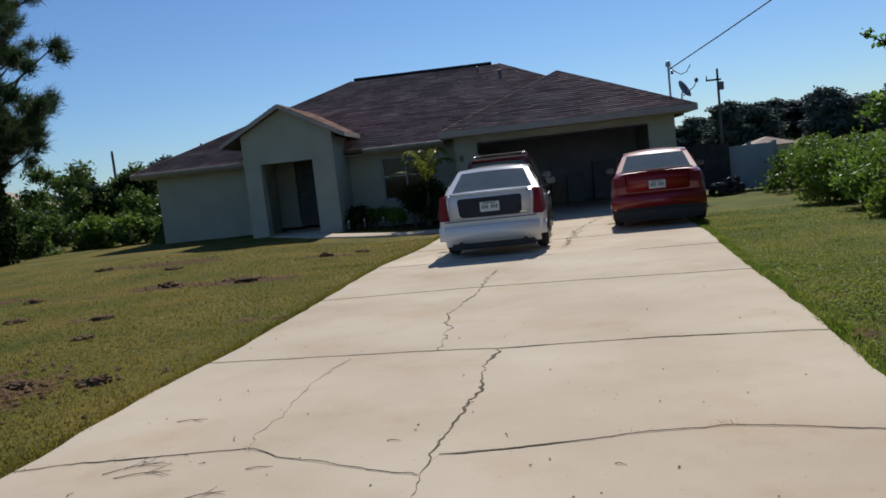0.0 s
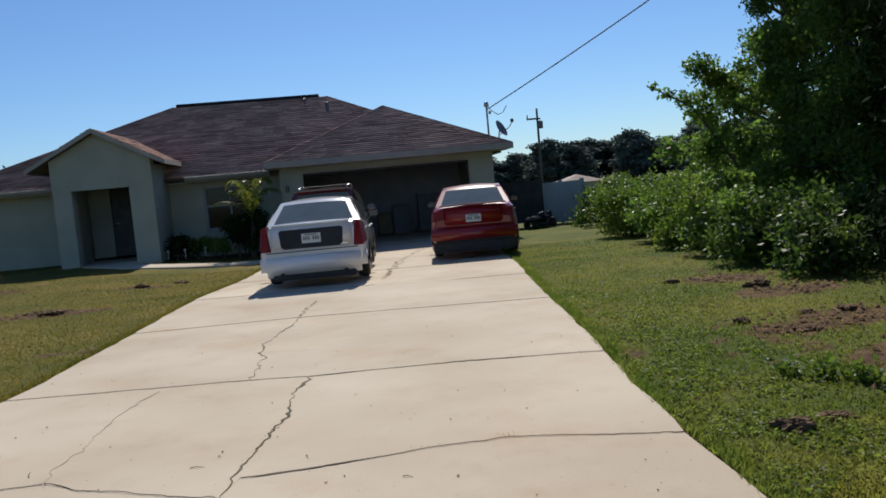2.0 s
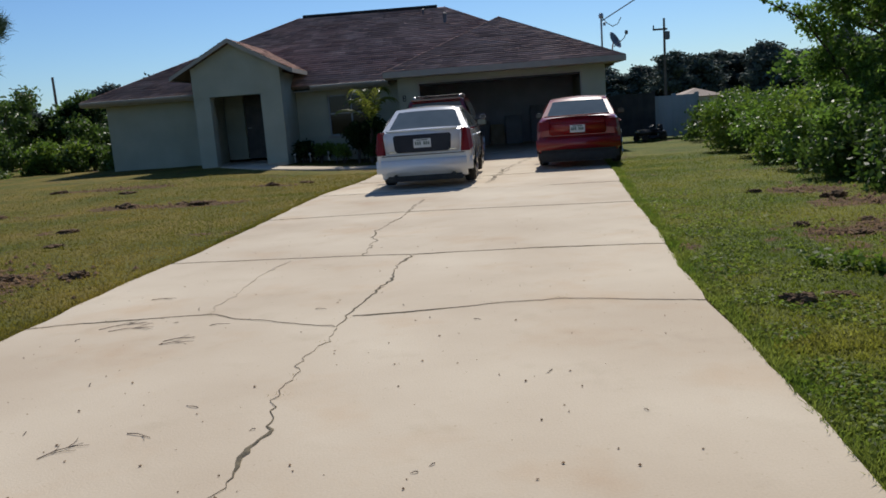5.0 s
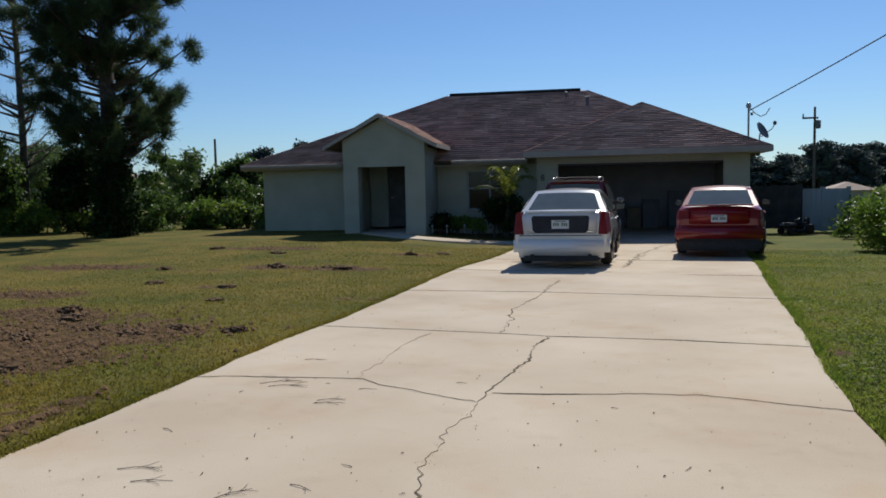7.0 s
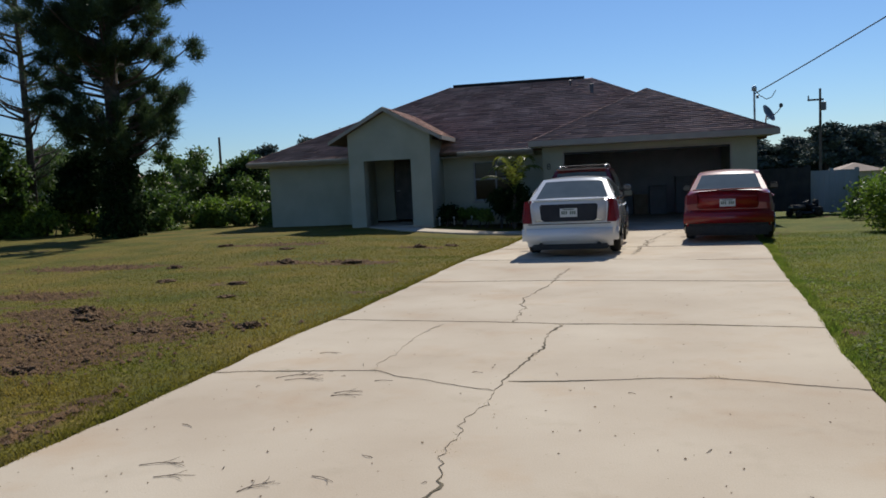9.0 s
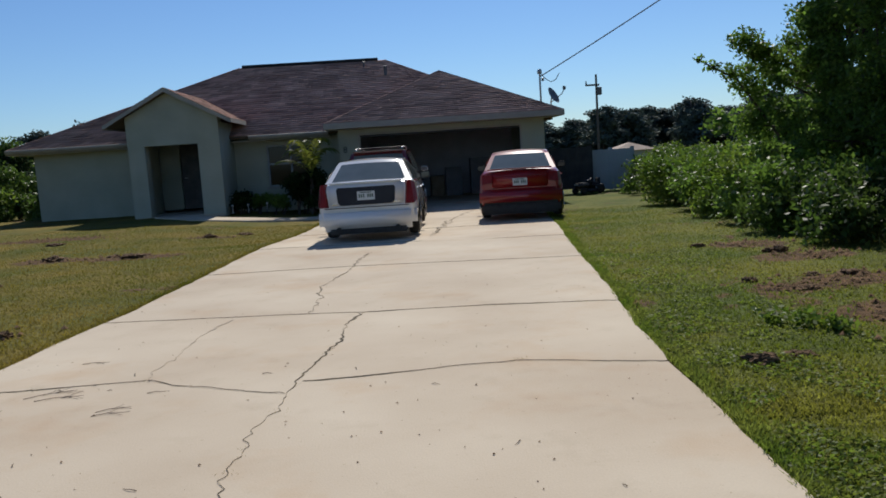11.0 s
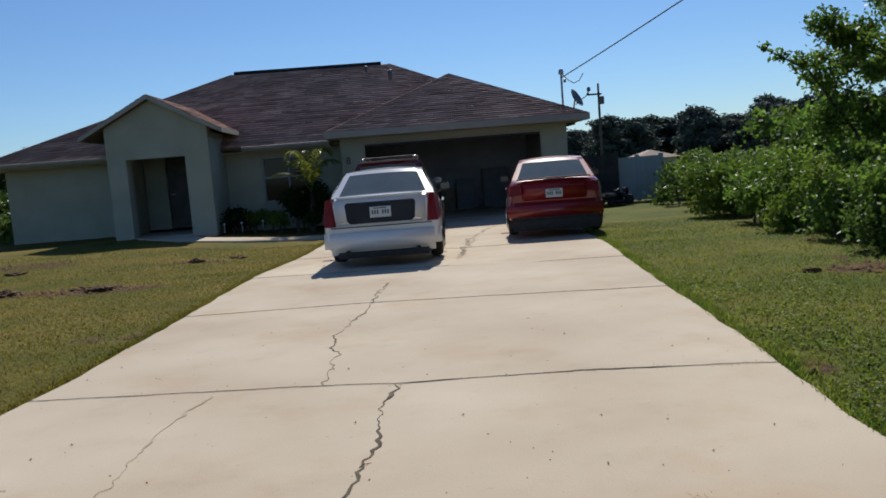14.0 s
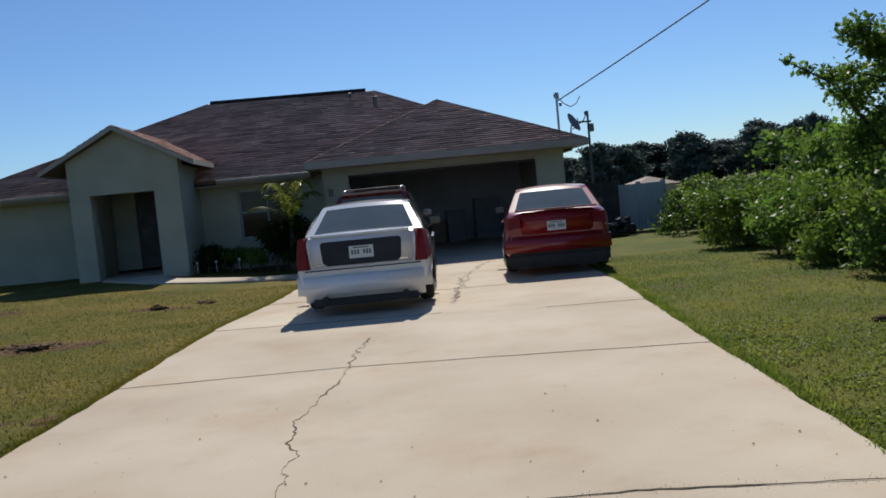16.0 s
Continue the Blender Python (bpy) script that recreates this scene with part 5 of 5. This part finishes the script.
for k, (x, s) in enumerate(((-35.6, 1.12), (-42.6, 0.84), (-50.0, 0.7), (-31.5, 0.6), (-46.5, 0.62))):
    t = copy_thing(protos[k % 3], pose(x, 113, 0, 0, 0, 70.0 * k))
    t.scale = (1, 1, s)

# planting before the house
shrub("shrub", "low yellow-green shrub in the front bed", rng, (-4.1, 22.5, 0.2), (-2.8, 23.2, 0.5), 12, 0.14, 0.26, 2600, 0.045, LEAF_LIGHT, "shrub")
shrub("shrub", "dark shrub beside the portico", rng, (-4.5, 22.3, 0.2), (-4.0, 23.4, 0.5), 7, 0.2, 0.35, 1800, 0.05, LEAF_DARK_SHADED, "shrub")
shrub("shrub", "dark leafy shrub under the palm", rng, (-2.75, 22.0, 0.3), (-1.6, 22.9, 1.0), 18, 0.22, 0.36, 6000, 0.055, LEAF_DARK_SHADED, "shrub")
palm = empty("palm", Matrix.Translation((-2.0, 22.3, 0.05)))
part("stem", tube([(0, 0, -0.1), (0.03, 0, 0.5), (0.05, 0, 0.9)], 0.09, 0.05, 8), BARK, palm)
for k in range(11):
    a = 2 * math.pi * k / 11 + 0.35
    reach, lift = 0.5 + 0.18 * (k % 3), 1.3 - 0.3 * (k % 3)
    spine = [Vector((0.05 + math.cos(a) * reach * t ** 1.2, math.sin(a) * reach * 0.8 * t ** 1.2, 0.9 + lift * (2.0 * t - 1.15 * t * t))) for t in np.linspace(0, 1, 13)]
    bm = tube(spine, 0.016, 0.004, 5)
    for i in range(3, 13):
        for s in (1, -1):
            d = (spine[i] - spine[i - 1]).normalized()
            side = d.cross(Vector((0, 0, 1))).normalized() * s
            tipv = spine[i] + (side * 0.26 + d * 0.26 - Vector((0, 0, 0.16))) * (1.1 - 0.045 * abs(i - 6))
            mid = spine[i].lerp(tipv, 0.5) + Vector((0, 0, 0.05))
            bm.faces.new([bm.verts.new(q) for q in (spine[i] - d * 0.02, spine[i] + d * 0.02, mid + d * 0.034, mid - d * 0.034)])
            bm.faces.new([bm.verts.new(q) for q in (mid - d * 0.034, mid + d * 0.034, tipv)])
    part("frond", bm, PALM, palm, normals=False)
tagged(palm, "small palm with yellow-green fronds in the front bed", "palm")
for k, x in enumerate((-4.3, -3.85, -3.3)):
    st = part("path_light", lathe([(0.012, -0.1), (0.012, 0.12), (0.035, 0.12), (0.03, 0.16), (0.0, 0.18)], 10), STONE)
    st.location = (x, 22.0 + 0.05 * k, 0.18)
    tagged(st, "small pale path light in the flower bed", "path light", "path lights")

# things in the garage
for k, (x0, x1, y0, z1, m) in enumerate(((1.1, 1.75, 27.6, 0.75, GREY_BIN), (1.8, 2.3, 27.7, 0.6, CARDBOARD), (2.35, 2.95, 27.5, 0.9, GREY_BIN), (0.3, 1.0, 27.7, 1.1, CARDBOARD), (3.3, 4.1, 27.8, 1.2, GREY_BIN))):
    b = part("storage_box", box(x0, x1, y0, y0 + 0.5, -0.088, z1, 0.02), m, None)
    tagged(b, "storage box standing in the dim garage", "box", "garage boxes")
    part("lid", box(x0 - 0.015, x1 + 0.015, y0 - 0.015, y0 + 0.515, z1 + 0.002, z1 + 0.04, 0.01), m, b)


# ---- soil mounds ----
def mound(x, y, r, h, k):
    bm = bmesh.new()
    bmesh.ops.create_icosphere(bm, subdivisions=4, radius=1)
    for v in bm.verts:
        q = 1 + 0.5 * noise.noise(v.co * 1.7 + Vector((k, 0, 0))) + 0.25 * noise.noise(v.co * 4.5 + Vector((0, k, 0))) + 0.3 * noise.noise(v.co * 11 + Vector((0, 0, k)))
        v.co = Vector((v.co.x * r * q, v.co.y * r * 0.75 * q, v.co.z * h * 1.1 * q))
    ob = part("soil_mound", bm, SOIL)
    ob.location = (x, y, ground_z(x, y) + 0.005)
    tagged(ob, "small crumbly mound of dug-up soil on the lawn", "soil mound", "soil mounds")


MOUNDS = [(-3.1, 5.75, 0.17, 0.08), (-5.28, 12.1, 0.24, 0.09), (-3.9, 12.0, 0.3, 0.07), (-4.35, 12.25, 0.16, 0.05), (-3.5, 15.6, 0.16, 0.08), (-2.9, 16.4, 0.2, 0.05), (-5.92, 6.87, 0.22, 0.08), (-5.47, 6.3, 0.2, 0.07), (-4.14, 5.43, 0.18, 0.06), (-5.2, 5.11, 0.22, 0.07),
          (-4.29, 3.74, 0.16, 0.06), (-3.83, 5.83, 0.14, 0.05), (-4.8, 5.7, 0.15, 0.06), (-6.4, 5.6, 0.24, 0.07), (-5.0, 9.4, 0.2, 0.05), (-6.5, 9.8, 0.2, 0.05), (-7.4, 11.7, 0.2, 0.07), (-4.5, 8.0, 0.15, 0.04), (-8.5, 16.0, 0.22, 0.07), (-6.4, 14.8, 0.2, 0.05),
          (2.93, 3.1, 0.14, 0.07), (3.22, 3.2, 0.11, 0.03), (5.2, 7.65, 0.17, 0.09), (5.1, 5.86, 0.17, 0.05), (4.08, 5.88, 0.09, 0.05), (4.35, 5.3, 0.13, 0.04), (4.64, 4.01, 0.18, 0.05), (4.96, 3.8, 0.2, 0.06), (4.58, 8.59, 0.1, 0.05), (4.75, 5.95, 0.1, 0.03)]
for k, (x, y, r, h) in enumerate(MOUNDS):
    mound(x, y, r * 0.8, h * 0.7, k)


# loose clods over the bare soil
cv, cf = [], []
AREA = np.array([rx * ry for _, _, rx, ry in BARE])
AREA /= AREA.sum()
for k in range(5200):
    cx, cy, rx, ry = BARE[int(rng.choice(len(BARE), p=AREA))]
    x, y = cx + rng.normal() * rx * 0.5, cy + rng.normal() * ry * 0.5
    if on_drive(x, y) or edge_x(LEFT_EDGE, y) - 0.1 < x < edge_x(RIGHT_EDGE, y) + 0.1:
        continue
    s = 0.012 + 0.03 * rng.random() ** 3
    base = np.array((x, y, ground_z(x, y) + s * 0.3))
    d = np.array([(1, 0, 0), (-1, 0, 0), (0, 1, 0), (0, -1, 0), (0, 0, 0.9), (0, 0, -1)]) * s * (0.6 + 0.8 * rng.random((6, 1)))
    i = len(cv)
    cv += list(base + d)
    cf += [(i + a, i + b, i + c) for a, b, c in ((0, 2, 4), (2, 1, 4), (1, 3, 4), (3, 0, 4))]
clods = arrays("soil_clods", np.array(cv), np.array(cf), SOIL)
tagged(clods, "loose clods of dug-up brown soil on the lawn", "soil", kind="stuff")


# ---- grass blades ----
def blades(name, label, xs, ys, hs, material):
    n = len(xs)
    zs = np.array([ground_z(x, y) for x, y in zip(xs, ys)])
    a = rng.random(n) * 2 * math.pi
    w = 0.004 + 0.004 * rng.random(n)
    lean = rng.normal(size=(n, 2)) * (0.5 * hs)[:, None]
    p = np.stack([xs, ys, zs], 1)
    d = np.stack([np.cos(a) * w, np.sin(a) * w, np.zeros(n)], 1)
    tip = p + np.stack([lean[:, 0], lean[:, 1], hs], 1)
    v = np.stack([p - d, p + d, tip], 1).reshape(-1, 3)
    ob = arrays(name, v, np.arange(3 * n).reshape(-1, 3), material)
    tagged(ob, label, "grass", kind="stuff")


def lawn(n, x0, x1, y0, y1, h, material):
    y = np.where(rng.random(n) < 0.22, y0 + 1.5 - rng.exponential(1.6, n), y0 + 1.5 + (y1 - y0) * rng.random(n) ** 1.5)
    near = x1 if x1 < 0 else x0
    x = near + (1 if x1 > 0 else -1) * np.abs(rng.normal(size=n)) * abs(x1 - x0) * 0.55
    keep = np.array([not (edge_x(LEFT_EDGE, b) - 0.02 < a < edge_x(RIGHT_EDGE, b) + 0.02) and rng.random() > 0.72 * bare(a, b) for a, b in zip(x, y)])
    x, y = x[keep], y[keep]
    blades("grass", "short mown lawn grass", x, y, h * (0.5 + rng.random(len(x))), material)


lawn(110000, 1.9, 7.5, 0.6, 16.0, 0.022, GRASS_LUSH)
lawn(110000, -10.0, -1.4, 1.5, 17.0, 0.022, GRASS_BLADE)
# broad-leaved ground cover beside the concrete
n = 26000
yy = 0.2 + 9.0 * rng.random(n) ** 1.6
xx = np.array([edge_x(RIGHT_EDGE, b) for b in yy]) + 0.03 + np.abs(rng.normal(size=n)) * 0.75
keep = np.array([noise.noise((a * 1.6, b * 1.6, 4.0)) > -0.12 and bare(a, b) < 0.5 for a, b in zip(xx, yy)])
xx, yy = xx[keep], yy[keep]
v, f = leaves(rng, np.zeros((1, 3)), [0.001], len(xx), 0.013, 0.55, 0.75)
v = v.reshape(-1, 4, 3) + np.stack([xx, yy, np.array([ground_z(a, b) for a, b in zip(xx, yy)]) + 0.012 + 0.015 * rng.random(len(xx))], 1)[:, None, :]
cover = arrays("ground_cover", v.reshape(-1, 3), f, GRASS_GREEN)
tagged(cover, "low broad-leaved weeds mixed into the lawn", "weeds", kind="stuff")
# taller fringe along the concrete
for edge, s in ((LEFT_EDGE, -1), (RIGHT_EDGE, 1)):
    y = 0.5 + 19 * rng.random(16000) ** 1.4
    x = np.array([edge_x(edge, b) for b in y]) + s * (0.0 + np.abs(rng.normal(size=16000)) * 0.07)
    blades("grass_fringe", "taller grass fringe along the concrete edge", x, y, (0.02 + 0.035 * rng.random(16000)) * (1.0 if s > 0 else 0.7), GRASS_GREEN if s > 0 else GRASS_BLADE)
# weeds in the joints
xs, ys = [], []
for line, weedy in crack_lines:
    if not weedy:
        continue
    for x, y in line:
        if noise.noise((x * 2.3, y * 2.3, 9)) > 0.22:
            k = int(14 * rng.random())
            xs += list(x + rng.normal(size=k) * 0.018)
            ys += list(y + rng.normal(size=k) * 0.012)
for tx, ty, s in ((0.0, 8.93, 0.09), (2.18, 11.15, 0.10), (1.5, 5.53, 0.08), (1.62, 5.52, 0.08), (1.95, 5.44, 0.06), (2.3, 5.38, 0.07), (2.45, 5.34, 0.08), (1.25, 5.56, 0.05), (1.46, 3.54, 0.05), (0.95, 3.52, 0.04), (1.0, 5.58, 0.03), (-0.09, 2.8, 0.04), (-0.17, 1.9, 0.05), (-1.5, 5.93, 0.03), (-1.85, 3.7, 0.06), (-1.1, 3.71, 0.04), (2.7, 8.45, 0.05)):
    k = int(1100 * s) + 12
    xs += list(tx + rng.normal(size=k) * s * 0.9)
    ys += list(ty + rng.normal(size=k) * s * 0.3)
blades("joint_weeds", "small dry weeds growing in the driveway joints", np.array(xs), np.array(ys), 0.014 + 0.034 * rng.random(len(xs)), GRASS_BLADE)
# leafy weed patch
for cx, cy in ((3.46, 4.08), (3.62, 3.92), (3.78, 3.74)):
    v, f = leaves(rng, [(0, 0, 0.02)], [0.13], 150, 0.028)
    ob = arrays("weed_patch", v, f, LEAF_LIGHT)
    ob.location = (cx, cy, 0.0)
    tagged(ob, "bright leafy weed patch in the lawn", "weeds", kind="stuff")
# dry twigs on the concrete
def twig(x, y, a, size, forks):
    p0 = Vector((x, y, 0.004))
    bm = bmesh.new()
    d = Vector((math.cos(a), math.sin(a), 0))
    side = Vector((-d.y, d.x, 0))
    tube([p0, p0 + d * size * 0.4 + side * 0.03 * size + Vector((0, 0, 0.004)), p0 + d * size * 0.75, p0 + d * size - side * 0.06 * size], 0.0026, 0.001, 4, bm)
    for k in range(forks):
        q = p0 + d * size * (0.25 + 0.5 * rng.random()) + Vector((0, 0, 0.002))
        s = 1 if k % 2 else -1
        tube([q, q + (d * 0.8 + side * s * 0.5) * size * 0.25, q + (d * 0.9 + side * s * 0.8) * size * 0.42], 0.0017, 0.0008, 4, bm)
    ob = part("twig", bm, BARK)
    tagged(ob, "dry forked twig lying on the concrete" if forks else "dry twig lying on the concrete", "twig", "twigs on the driveway")


for x, y, a, size, forks in ((-1.78, 4.34, 0.1, 0.2, 1), (-1.82, 3.47, 0.5, 0.32, 4), (-1.72, 3.4, 0.25, 0.3, 3), (-1.2, 2.98, 0.2, 0.22, 2), (-1.8, 1.58, 0.3, 0.24, 3), (-1.62, 1.42, 0.25, 0.22, 2), (-1.08, 1.27, 0.9, 0.2, 4), (-0.78, 1.5, -0.4, 0.15, 1), (-1.0, 3.39, 0.15, 0.14, 0), (-1.2, 3.05, 0.4, 0.2, 2), (-1.95, 2.3, -0.5, 0.12, 0)):
    twig(x, y, a, size, forks)
for k in range(18):
    x, y = -2.0 + 4.0 * rng.random(), 0.9 + 3.6 * rng.random()
    if on_drive(x, y):
        twig(x, y, float(rng.random() * 6.28), 0.03 + 0.07 * float(rng.random()) ** 2, 0)
# crumbs of soil and leaf litter blown over the slabs
cv, cf = [], []
for k in range(260):
    y = 0.8 + 7.0 * rng.random() ** 1.5
    x = edge_x(LEFT_EDGE, y) + (edge_x(RIGHT_EDGE, y) - edge_x(LEFT_EDGE, y)) * (0.03 + 0.94 * rng.random())
    s = 0.003 + 0.006 * rng.random() ** 2
    base = np.array((x, y, dip(y) + s * 0.6))
    d = np.array([(1, 0, 0), (-1, 0, 0), (0, 1, 0), (0, -1, 0), (0, 0, 0.7)]) * s * (0.6 + 0.8 * rng.random((5, 1)))
    i = len(cv)
    cv += list(base + d)
    cf += [(i + a, i + b, i + c) for a, b, c in ((0, 2, 4), (2, 1, 4), (1, 3, 4), (3, 0, 4))]
litter = arrays("litter", np.array(cv), np.array(cf), SOIL)
tagged(litter, "crumbs of soil and leaf litter on the concrete", "litter", kind="stuff")
